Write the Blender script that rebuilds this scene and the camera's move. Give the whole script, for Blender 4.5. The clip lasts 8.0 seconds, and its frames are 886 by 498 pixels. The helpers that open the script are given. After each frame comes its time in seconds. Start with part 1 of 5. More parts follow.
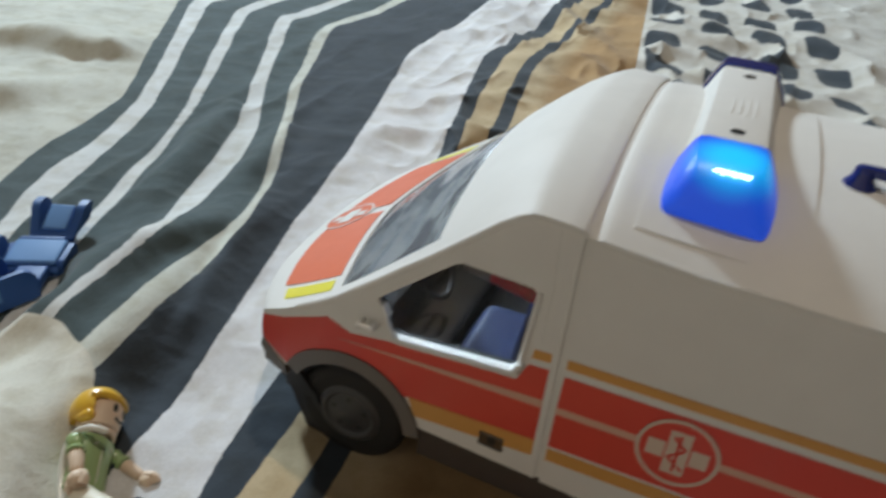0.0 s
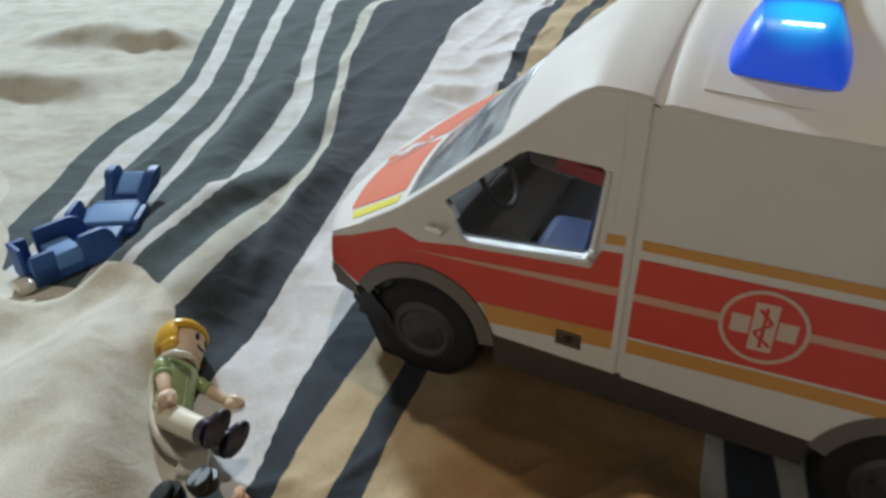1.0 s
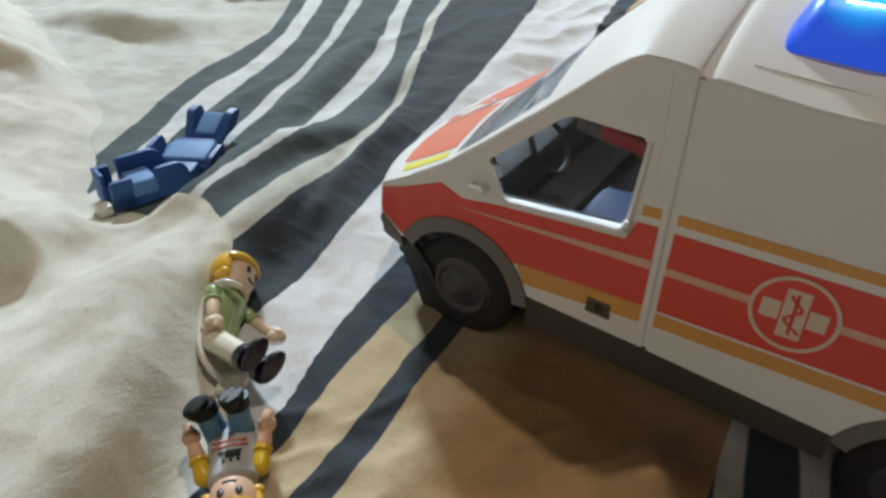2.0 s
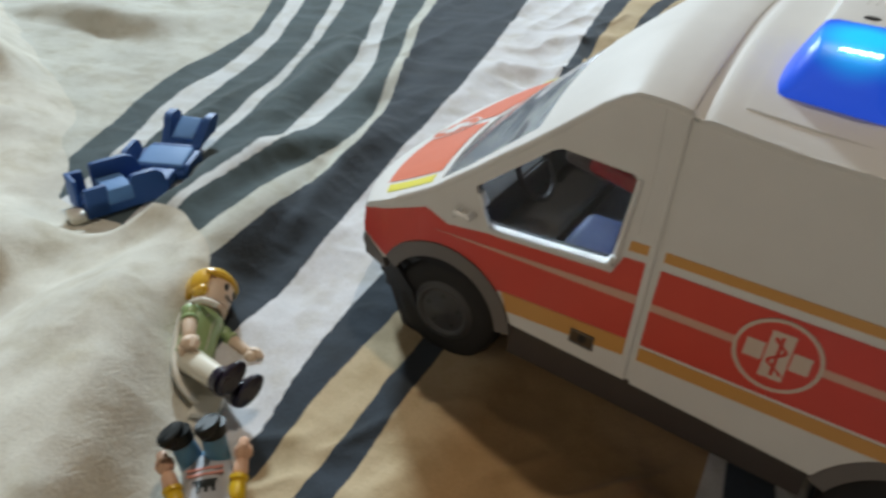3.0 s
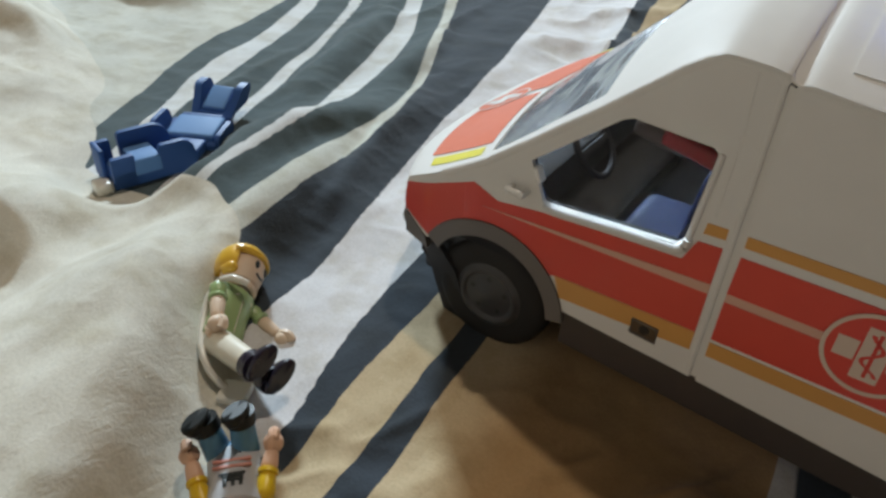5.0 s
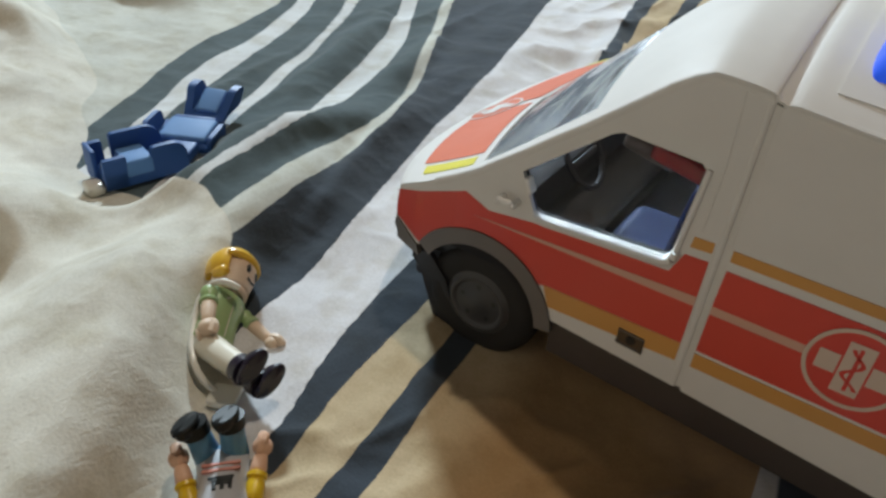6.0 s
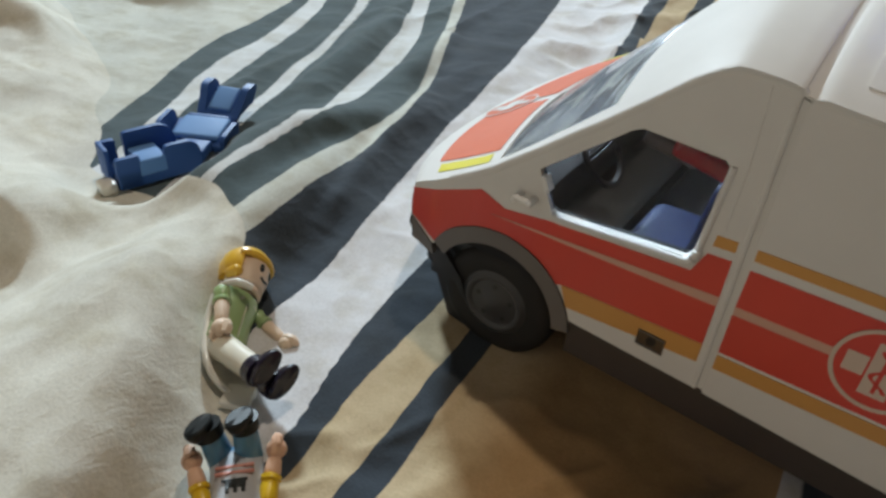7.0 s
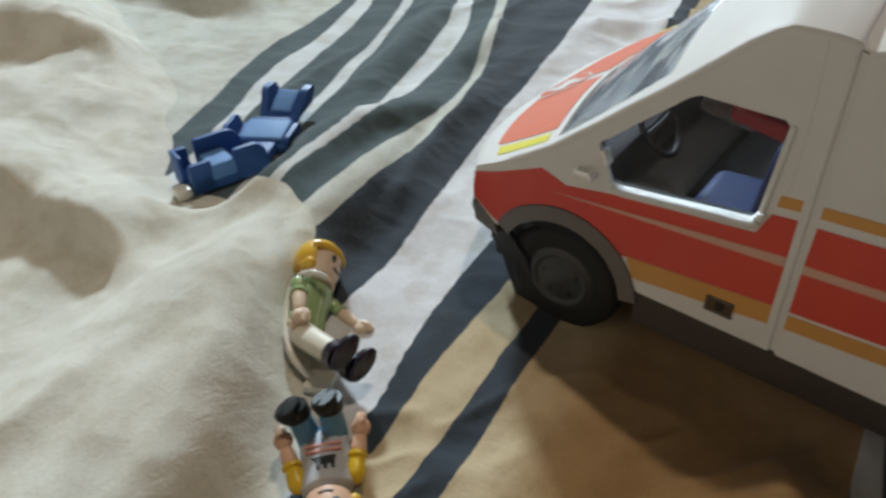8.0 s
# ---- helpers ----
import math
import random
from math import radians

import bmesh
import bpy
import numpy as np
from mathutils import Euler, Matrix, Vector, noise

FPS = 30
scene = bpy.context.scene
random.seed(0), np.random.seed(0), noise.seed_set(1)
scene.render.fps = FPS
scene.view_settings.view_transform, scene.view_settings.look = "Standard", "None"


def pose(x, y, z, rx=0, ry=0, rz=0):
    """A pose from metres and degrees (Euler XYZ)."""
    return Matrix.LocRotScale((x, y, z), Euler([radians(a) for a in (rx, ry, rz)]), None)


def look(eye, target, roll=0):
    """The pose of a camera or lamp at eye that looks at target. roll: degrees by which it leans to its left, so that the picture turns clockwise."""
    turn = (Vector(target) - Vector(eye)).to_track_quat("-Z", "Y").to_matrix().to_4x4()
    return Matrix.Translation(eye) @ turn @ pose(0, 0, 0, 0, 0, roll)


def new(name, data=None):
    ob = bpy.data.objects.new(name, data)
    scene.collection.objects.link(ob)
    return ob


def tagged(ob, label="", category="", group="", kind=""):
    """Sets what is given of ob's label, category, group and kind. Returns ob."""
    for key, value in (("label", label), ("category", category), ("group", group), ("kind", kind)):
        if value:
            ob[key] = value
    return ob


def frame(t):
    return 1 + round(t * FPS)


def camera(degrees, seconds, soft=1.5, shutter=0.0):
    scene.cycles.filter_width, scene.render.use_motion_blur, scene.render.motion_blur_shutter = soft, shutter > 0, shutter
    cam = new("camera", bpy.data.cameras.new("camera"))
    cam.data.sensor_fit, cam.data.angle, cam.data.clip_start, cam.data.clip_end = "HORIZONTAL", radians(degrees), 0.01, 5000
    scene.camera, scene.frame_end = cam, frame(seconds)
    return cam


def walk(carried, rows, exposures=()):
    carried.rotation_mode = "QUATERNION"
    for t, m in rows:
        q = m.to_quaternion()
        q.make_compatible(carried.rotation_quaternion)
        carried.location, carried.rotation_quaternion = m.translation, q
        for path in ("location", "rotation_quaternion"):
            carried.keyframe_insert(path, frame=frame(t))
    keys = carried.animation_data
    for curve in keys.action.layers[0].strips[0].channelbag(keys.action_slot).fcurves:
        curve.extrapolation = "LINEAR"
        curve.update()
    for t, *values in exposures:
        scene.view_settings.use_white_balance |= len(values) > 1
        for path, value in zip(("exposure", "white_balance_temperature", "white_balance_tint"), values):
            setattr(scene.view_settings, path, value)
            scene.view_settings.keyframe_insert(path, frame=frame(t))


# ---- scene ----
cam = camera(62.1, 8.0, soft=2.8, shutter=0.5)
PATH = [
    (0, (0.02504, -0.19380, 0.24667), (-0.04915, 0.00576, 0.11563), 5.36),
    (0.5, (0.01271, -0.19747, 0.22727), (-0.07410, -0.00538, 0.09285), 1.75),
    (1, (0.03029, -0.21158, 0.21504), (-0.06165, -0.01993, 0.08344), -1.35),
    (1.5, (0.05379, -0.21433, 0.21329), (-0.05374, -0.03340, 0.07838), -1.60),
    (2.8, (0.03772, -0.20658, 0.21312), (-0.07498, -0.03396, 0.07170), 1.87),
    (3, (0.03949, -0.20620, 0.22118), (-0.06574, -0.02817, 0.08071), 3.14),
    (3.5, (0.04457, -0.19882, 0.21838), (-0.05420, -0.01628, 0.07901), 4.94),
    (4, (0.03118, -0.19772, 0.21195), (-0.07512, -0.02159, 0.06990), 3.76),
    (4.5, (0.02402, -0.19371, 0.20623), (-0.08678, -0.02393, 0.05996), 2.48),
    (6, (0.02326, -0.19624, 0.20973), (-0.08449, -0.02318, 0.06503), 4.59),
    (6.5, (0.02253, -0.19617, 0.21108), (-0.08378, -0.02287, 0.06560), 4.98),
    (7, (0.02041, -0.19353, 0.20762), (-0.09066, -0.02335, 0.06200), 3.78),
    (7.5, (0.02220, -0.19461, 0.20188), (-0.09178, -0.02672, 0.05586), 0.43),
    (8, (0.02352, -0.20243, 0.20949), (-0.10251, -0.04526, 0.06145), -3.00),
]
walk(cam, [(t, look(eye, target, roll)) for t, eye, target, roll in PATH],
     [(0, -0.12), (0.5, -0.22), (1.0, -0.08), (1.5, 0.10), (3.0, 0.0), (3.5, 0.06), (4.5, 0.0), (7.5, 0.0), (8, -0.04)])

# ---- light: a cool wall lamp beyond the foot of the bed and a dim warm ceiling lamp ----
world = bpy.data.worlds.new("room_air")
scene.world = world
world.use_nodes = True
world.node_tree.nodes["Background"].inputs[0].default_value = (1.0, 0.96, 0.92, 1)
world.node_tree.nodes["Background"].inputs[1].default_value = 0.004
LAMP_AT = (-0.10, 0.48, 1.84)
WALL_LAMP_AT = (-2.18, 1.98, 1.62)
lamp_data = bpy.data.lights.new("ceiling_lamp_light", "AREA")
lamp_data.shape, lamp_data.size, lamp_data.energy = "DISK", 0.07, 9.6
lamp_data.color = (1.0, 0.86, 0.70)
lamp_light = new("ceiling_lamp_light", lamp_data)
lamp_light.matrix_world = look(LAMP_AT, (-0.10, 0.05, 0.0))
wall_data = bpy.data.lights.new("wall_lamp_light", "AREA")
wall_data.shape, wall_data.size, wall_data.energy = "DISK", 0.36, 123.0
wall_data.color = (0.82, 1.0, 1.125)
wall_light = new("wall_lamp_light", wall_data)
wall_light.matrix_world = look(WALL_LAMP_AT, (-0.10, 0.0, 0.0))

# drawing unit of the toys: 8 mm; the cloth under the front wheels lies at -2.9
U, ZERO = 0.0080, 2.9
T = math.tan(radians(3.08))
MID = 11.6


# ---- materials ----
def mat_base(name):
    m = bpy.data.materials.new(name)
    m.use_nodes = True
    return m, m.node_tree.nodes, m.node_tree.links, m.node_tree.nodes["Principled BSDF"]


def plastic(name, col, rough=0.35, coat=0.0, spec=0.5, vary=0.08, bump=0.03, scale=60.0):
    """Moulded toy plastic: faint cloudy colour, scuffs in the gloss and a fine skin."""
    m, n, l, b = mat_base(name)
    tc = n.new("ShaderNodeTexCoord")
    big, fine = n.new("ShaderNodeTexNoise"), n.new("ShaderNodeTexNoise")
    big.inputs["Scale"].default_value, fine.inputs["Scale"].default_value = scale, scale * 22
    big.inputs["Detail"].default_value = 5
    for q in (big, fine):
        l.new(tc.outputs["Object"], q.inputs["Vector"])
    mix = n.new("ShaderNodeMix")
    mix.data_type = "RGBA"
    mix.inputs[6].default_value = (*col, 1)
    mix.inputs[7].default_value = (*[c * (1 - 2.2 * vary) for c in col], 1)
    l.new(big.outputs["Fac"], mix.inputs[0])
    l.new(mix.outputs[2], b.inputs["Base Color"])
    mr = n.new("ShaderNodeMapRange")
    mr.inputs[3].default_value, mr.inputs[4].default_value = rough * 0.75, rough * 1.3
    l.new(big.outputs["Fac"], mr.inputs[0])
    l.new(mr.outputs[0], b.inputs["Roughness"])
    bp = n.new("ShaderNodeBump")
    bp.inputs["Strength"].default_value, bp.inputs["Distance"].default_value = bump, 0.0004
    l.new(fine.outputs["Fac"], bp.inputs["Height"])
    l.new(bp.outputs[0], b.inputs["Normal"])
    b.inputs["Coat Weight"].default_value = coat
    b.inputs["Coat Roughness"].default_value = 0.12
    b.inputs["Specular IOR Level"].default_value = spec
    return m


WHITE = plastic("white_plastic", (0.75, 0.742, 0.717), 0.54, 0.0, spec=0.10, vary=0.05)
RED = plastic("red_sticker", (0.68, 0.066, 0.048), 0.34, 0.2, vary=0.05)
ORANGE = plastic("orange_sticker", (0.66, 0.335, 0.09), 0.36, 0.1, vary=0.05)
CORAL = plastic("coral_sticker", (0.72, 0.135, 0.038), 0.42, 0.06, spec=0.25, vary=0.05)
YELLOW = plastic("yellow_sticker", (0.80, 0.72, 0.02), 0.35, vary=0.04)
LINE = plastic("pale_pink_sticker", (0.66, 0.40, 0.31), 0.38, vary=0.04)
OFFWHITE = plastic("offwhite_sticker", (0.66, 0.54, 0.45), 0.38, vary=0.04)
# grey of the sills, darker than the trim to paint in their shade
SHADEGREY = plastic("shaded_grey_plastic", (0.070, 0.058, 0.053), 0.5)
GREY = plastic("grey_plastic", (0.155, 0.14, 0.13), 0.42)
RIM = plastic("grey_rim_plastic", (0.052, 0.052, 0.056), 0.40)
BLOCKER = plastic("charcoal_plastic", (0.030, 0.030, 0.033), 0.6, spec=0.3)
TYRE = plastic("black_rubber", (0.021, 0.020, 0.020), 0.62, spec=0.3, bump=0.2)
DARK = plastic("black_plastic", (0.016, 0.016, 0.017), 0.4)
CORDP = plastic("pale_cord_plastic", (0.80, 0.77, 0.68), 0.3, 0.2)
SEATBLUE = plastic("blue_seat_plastic", (0.013, 0.032, 0.12), 0.5, 0.0, spec=0.2)
CHROME = plastic("pale_mirror_plastic", (0.86, 0.86, 0.84), 0.25, 0.8)
BLUE = plastic("blue_plastic", (0.040, 0.112, 0.325), 0.5, 0.0, spec=0.25)
PADBLUE = plastic("light_blue_pad", (0.13, 0.275, 0.55), 0.6, spec=0.2)
SKIN = plastic("skin_plastic", (0.80, 0.50, 0.34), 0.45, spec=0.35)
PALESKIN = plastic("pale_plastic", (0.80, 0.62, 0.46), 0.48, spec=0.35)
HAIR = plastic("yellow_hair_plastic", (0.82, 0.49, 0.05), 0.30, 0.2)
GREEN = plastic("green_plastic", (0.37, 0.51, 0.23), 0.34, 0.2)
CREAMP = plastic("cream_plastic", (0.80, 0.75, 0.62), 0.34)
NAVY = plastic("dark_purple_plastic", (0.020, 0.015, 0.030), 0.28, 0.3)
BLACKSHOE = plastic("black_gloss_plastic", (0.008, 0.010, 0.010), 0.40, 0.0, spec=0.3)
JEANS = plastic("teal_blue_plastic", (0.11, 0.30, 0.47), 0.30)
SLEEVE = plastic("yellow_plastic", (0.80, 0.52, 0.02), 0.34)
SHIRT = plastic("light_grey_plastic", (0.52, 0.53, 0.55), 0.36)
PINK = plastic("faded_red_print", (0.72, 0.32, 0.26), 0.4)
PRINT = plastic("black_print", (0.015, 0.02, 0.018), 0.4)
REDPL = plastic("red_plastic", (0.50, 0.010, 0.025), 0.2, 0.4)
BOUNCEPAINT = plastic("bounce_paint", (0.68, 0.535, 0.42), 0.8, spec=0.2, scale=3.0)
TIMBER = plastic("dark_timber", (0.14, 0.10, 0.07), 0.6, spec=0.2, scale=5.0)
CEILPAINT = plastic("timber_ceiling", (0.05, 0.04, 0.03), 0.7, spec=0.2, scale=3.0)
LINING = plastic("cab_lining", (0.014, 0.014, 0.017), 0.65, spec=0.25)
BROWN = plastic("brown_plastic", (0.085, 0.055, 0.03), 0.4)
BEIGE = plastic("beige_plastic", (0.16, 0.12, 0.11), 0.4)
FLOORWOOD = plastic("floor_boards", (0.22, 0.13, 0.07), 0.5, scale=4.0)
MATTRESS = plastic("mattress_ticking", (0.62, 0.60, 0.55), 0.9, spec=0.1, scale=20.0)


def glass_material(name, tone, clear, rough, wave, spec=0.5, ior=1.45):
    m, n, l, b = mat_base(name)
    b.inputs["Base Color"].default_value = (*tone, 1)
    b.inputs["Roughness"].default_value = rough
    b.inputs["Transmission Weight"].default_value = clear
    b.inputs["IOR"].default_value = ior
    b.inputs["Specular IOR Level"].default_value = spec
    tc, mp = n.new("ShaderNodeTexCoord"), n.new("ShaderNodeMapping")
    mp.inputs["Scale"].default_value = (46, 9, 46)
    mp.inputs["Rotation"].default_value = (0, 0, 0.22)
    no = n.new("ShaderNodeTexNoise")
    no.inputs["Scale"].default_value, no.inputs["Detail"].default_value = 1.0, 2.0
    l.new(tc.outputs["Object"], mp.inputs["Vector"])
    l.new(mp.outputs[0], no.inputs["Vector"])
    bp = n.new("ShaderNodeBump")
    bp.inputs["Strength"].default_value, bp.inputs["Distance"].default_value = wave, 0.004
    l.new(no.outputs["Fac"], bp.inputs["Height"])
    l.new(bp.outputs[0], b.inputs["Normal"])
    return m


GLASS = glass_material("clear_glazing", (0.50, 0.53, 0.58), 0.90, 0.08, 0.75)
HAZE = glass_material("hazy_glazing", (0.80, 0.82, 0.85), 0.985, 0.05, 0.02, 0.1, ior=1.2)


def lamp_material():
    """Blue see-through lamp cap that glows from within, brighter round the bulb."""
    m, n, l, b = mat_base("lit_blue_cap")
    b.inputs["Base Color"].default_value = (0.02, 0.09, 0.62, 1)
    b.inputs["Roughness"].default_value = 0.38
    ge = n.new("ShaderNodeNewGeometry")
    sub = n.new("ShaderNodeVectorMath")
    sub.operation = "DISTANCE"
    sub.inputs[1].default_value = (4.1 * U, 4.9 * U, (16.5 + ZERO) * U)
    l.new(ge.outputs["Position"], sub.inputs[0])
    mr = n.new("ShaderNodeMapRange")
    mr.interpolation_type = "SMOOTHSTEP"
    for k, v in ((1, 0.5 * U), (2, 2.25 * U), (3, 1.0), (4, 0.0)):
        mr.inputs[k].default_value = v
    l.new(sub.outputs["Value"], mr.inputs[0])
    cr = n.new("ShaderNodeValToRGB")
    cr.color_ramp.elements[0].color = (0.006, 0.042, 0.38, 1)
    cr.color_ramp.elements[1].color = (0.0, 0.55, 0.95, 1)
    l.new(mr.outputs[0], cr.inputs[0])
    l.new(cr.outputs[0], b.inputs["Emission Color"])
    b.inputs["Emission Strength"].default_value = 1.05
    return m


LITBLUE = lamp_material()
CAPBLUE = plastic("dark_blue_cap", (0.01, 0.025, 0.20), 0.2, 0.4)


def bulb_material():
    m, n, l, b = mat_base("bulb_glow")
    b.inputs["Base Color"].default_value = (0.6, 0.9, 1, 1)
    b.inputs["Emission Color"].default_value = (0.55, 0.92, 1, 1)
    b.inputs["Emission Strength"].default_value = 6.0
    return m


BULB = bulb_material()


def cloth_material():
    """Printed cotton: the print follows the sheet's own coordinate 'print', its bands in order."""
    m, n, l, b = mat_base("printed_cotton")
    at = n.new("ShaderNodeAttribute")
    at.attribute_name = "print"
    tc = n.new("ShaderNodeTexCoord")
    wob = n.new("ShaderNodeTexNoise")
    wob.inputs["Scale"].default_value, wob.inputs["Detail"].default_value = 260, 3
    l.new(tc.outputs["Object"], wob.inputs["Vector"])
    ad = n.new("ShaderNodeMath")
    ad.operation = "MULTIPLY_ADD"
    ad.inputs[1].default_value = 0.05
    l.new(wob.outputs["Fac"], ad.inputs[0])
    l.new(at.outputs["Fac"], ad.inputs[2])
    sc = n.new("ShaderNodeMath")
    sc.operation = "MULTIPLY_ADD"
    sc.inputs[1].default_value, sc.inputs[2].default_value = 1 / 20.0, -0.025 / 20.0
    l.new(ad.outputs[0], sc.inputs[0])
    ramp = n.new("ShaderNodeValToRGB")
    ramp.color_ramp.interpolation = "CONSTANT"
    dark, grey = (0.043, 0.055, 0.070, 1), (0.067, 0.093, 0.100, 1)
    clean = (0.695, 0.695, 0.71, 1)
    white, cream, tan = (0.63, 0.65, 0.65, 1), (0.565, 0.58, 0.525, 1), (0.53, 0.425, 0.27, 1)
    # bands by number, from the open cream side to the tan side
    bands = [(0.55, 0.555, 0.495, 1), grey, white, grey, white, grey, white, grey, cream, dark, clean, dark, tan, dark, tan]
    e = ramp.color_ramp.elements
    e[0].position, e[0].color = 0.0, bands[0]
    e[1].position, e[1].color = 1 / 20.0, bands[1]
    for k in range(2, len(bands)):
        q = e.new(k / 20.0)
        q.color = bands[k]
    l.new(sc.outputs[0], ramp.inputs[0])
    # dark rounded patches on the pale panel behind
    sq = n.new("ShaderNodeAttribute")
    sq.attribute_name = "patch"
    sp = n.new("ShaderNodeMapRange")
    sp.inputs[1].default_value, sp.inputs[2].default_value = 0.47, 0.53
    l.new(sq.outputs["Fac"], sp.inputs[0])
    pal = n.new("ShaderNodeMix")
    pal.data_type = "RGBA"
    pal.inputs[6].default_value, pal.inputs[7].default_value = (0.60, 0.59, 0.55, 1), dark
    l.new(sp.outputs[0], pal.inputs[0])
    pa = n.new("ShaderNodeAttribute")
    pa.attribute_name = "panel"
    ps = n.new("ShaderNodeMapRange")
    ps.inputs[1].default_value, ps.inputs[2].default_value = 0.48, 0.52
    l.new(pa.outputs["Fac"], ps.inputs[0])
    m1 = n.new("ShaderNodeMix")
    m1.data_type = "RGBA"
    l.new(ps.outputs[0], m1.inputs[0])
    # the tan deepens towards its panel's middle, with the toy's shade painted in
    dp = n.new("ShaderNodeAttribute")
    dp.attribute_name = "deep_shade"
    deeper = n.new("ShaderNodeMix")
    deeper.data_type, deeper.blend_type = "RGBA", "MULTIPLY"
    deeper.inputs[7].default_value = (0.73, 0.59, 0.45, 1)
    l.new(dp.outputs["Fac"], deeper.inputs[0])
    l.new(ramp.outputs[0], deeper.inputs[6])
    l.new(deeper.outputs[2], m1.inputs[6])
    l.new(pal.outputs[2], m1.inputs[7])
    # the plain cream fold
    fo = n.new("ShaderNodeAttribute")
    fo.attribute_name = "fold"
    fs = n.new("ShaderNodeMapRange")
    fs.inputs[1].default_value, fs.inputs[2].default_value = 0.48, 0.52
    l.new(fo.outputs["Fac"], fs.inputs[0])
    m2 = n.new("ShaderNodeMix")
    m2.data_type = "RGBA"
    m2.inputs[7].default_value = (0.66, 0.64, 0.56, 1)
    l.new(fs.outputs[0], m2.inputs[0])
    l.new(m1.outputs[2], m2.inputs[6])
    # yarn-dyed unevenness: broad stains and fine slubs
    st = n.new("ShaderNodeTexNoise")
    st.inputs["Scale"].default_value, st.inputs["Detail"].default_value = 22, 6
    l.new(tc.outputs["Object"], st.inputs["Vector"])
    stm = n.new("ShaderNodeMapRange")
    stm.inputs[1].default_value, stm.inputs[2].default_value = 0.3, 0.75
    stm.inputs[3].default_value, stm.inputs[4].default_value = 1.08, 0.86
    l.new(st.outputs["Fac"], stm.inputs[0])
    sl = n.new("ShaderNodeTexNoise")
    sl.inputs["Scale"].default_value, sl.inputs["Detail"].default_value = 900, 2
    l.new(tc.outputs["Object"], sl.inputs["Vector"])
    slm = n.new("ShaderNodeMapRange")
    slm.inputs[3].default_value, slm.inputs[4].default_value = 0.85, 1.15
    l.new(sl.outputs["Fac"], slm.inputs[0])
    mu = n.new("ShaderNodeMath")
    mu.operation = "MULTIPLY"
    l.new(stm.outputs[0], mu.inputs[0])
    l.new(slm.outputs[0], mu.inputs[1])
    # worn brownish blotches
    bl = n.new("ShaderNodeTexNoise")
    bl.inputs["Scale"].default_value, bl.inputs["Detail"].default_value = 48, 5
    bl.inputs["Roughness"].default_value = 0.62
    l.new(tc.outputs["Object"], bl.inputs["Vector"])
    blm = n.new("ShaderNodeMapRange")
    blm.inputs[1].default_value, blm.inputs[2].default_value = 0.46, 0.68
    blm.inputs[3].default_value, blm.inputs[4].default_value = 0.0, 0.55
    l.new(bl.outputs["Fac"], blm.inputs[0])
    worn = n.new("ShaderNodeMix")
    worn.data_type, worn.blend_type = "RGBA", "MULTIPLY"
    worn.inputs[7].default_value = (0.70, 0.65, 0.54, 1)
    l.new(blm.outputs[0], worn.inputs[0])
    l.new(m2.outputs[2], worn.inputs[6])
    vm = n.new("ShaderNodeVectorMath")
    vm.operation = "SCALE"
    l.new(worn.outputs[2], vm.inputs[0])
    l.new(mu.outputs[0], vm.inputs["Scale"])
    l.new(vm.outputs[0], b.inputs["Base Color"])
    b.inputs["Roughness"].default_value = 0.92
    b.inputs["Specular IOR Level"].default_value = 0.15
    b.inputs["Sheen Weight"].default_value = 0.15
    # weave and small creases
    wv = n.new("ShaderNodeTexNoise")
    wv.inputs["Scale"].default_value, wv.inputs["Detail"].default_value = 75, 5
    wv.inputs["Roughness"].default_value = 0.55
    l.new(tc.outputs["Object"], wv.inputs["Vector"])
    b1 = n.new("ShaderNodeBump")
    b1.inputs["Strength"].default_value, b1.inputs["Distance"].default_value = 0.16, 0.0025
    l.new(wv.outputs["Fac"], b1.inputs["Height"])
    # fine crinkles that run one way through the linen
    cm = n.new("ShaderNodeMapping")
    cm.inputs["Rotation"].default_value = (0, 0, 0.35)
    cm.inputs["Scale"].default_value = (330, 90, 120)
    l.new(tc.outputs["Object"], cm.inputs["Vector"])
    cn = n.new("ShaderNodeTexNoise")
    cn.inputs["Scale"].default_value, cn.inputs["Detail"].default_value = 1.0, 4
    cn.inputs["Distortion"].default_value = 0.8
    l.new(cm.outputs[0], cn.inputs["Vector"])
    b3 = n.new("ShaderNodeBump")
    b3.inputs["Strength"].default_value, b3.inputs["Distance"].default_value = 0.22, 0.0012
    l.new(cn.outputs["Fac"], b3.inputs["Height"])
    l.new(b1.outputs[0], b3.inputs["Normal"])
    b2 = n.new("ShaderNodeBump")
    b2.inputs["Strength"].default_value, b2.inputs["Distance"].default_value = 0.3, 0.0006
    l.new(sl.outputs["Fac"], b2.inputs["Height"])
    l.new(b3.outputs[0], b2.inputs["Normal"])
    l.new(b2.outputs[0], b.inputs["Normal"])
    return m


COTTON = cloth_material()


# ---- building helpers ----
def put(bm):
    """Drawing units to metres."""
    for v in bm.verts:
        v.co = Vector((v.co.x * U, v.co.y * U, (v.co.z + ZERO) * U))


def finish(name, bm, mats, smooth=True, scale=True):
    if scale:
        put(bm)
    me = bpy.data.meshes.new(name)
    bmesh.ops.recalc_face_normals(bm, faces=bm.faces[:])
    bm.to_mesh(me)
    bm.free()
    for q in mats if isinstance(mats, (list, tuple)) else [mats]:
        me.materials.append(q)
    if smooth:
        for poly in me.polygons:
            poly.use_smooth = True
        me.set_sharp_from_angle(angle=radians(38))
    return new(name, me)


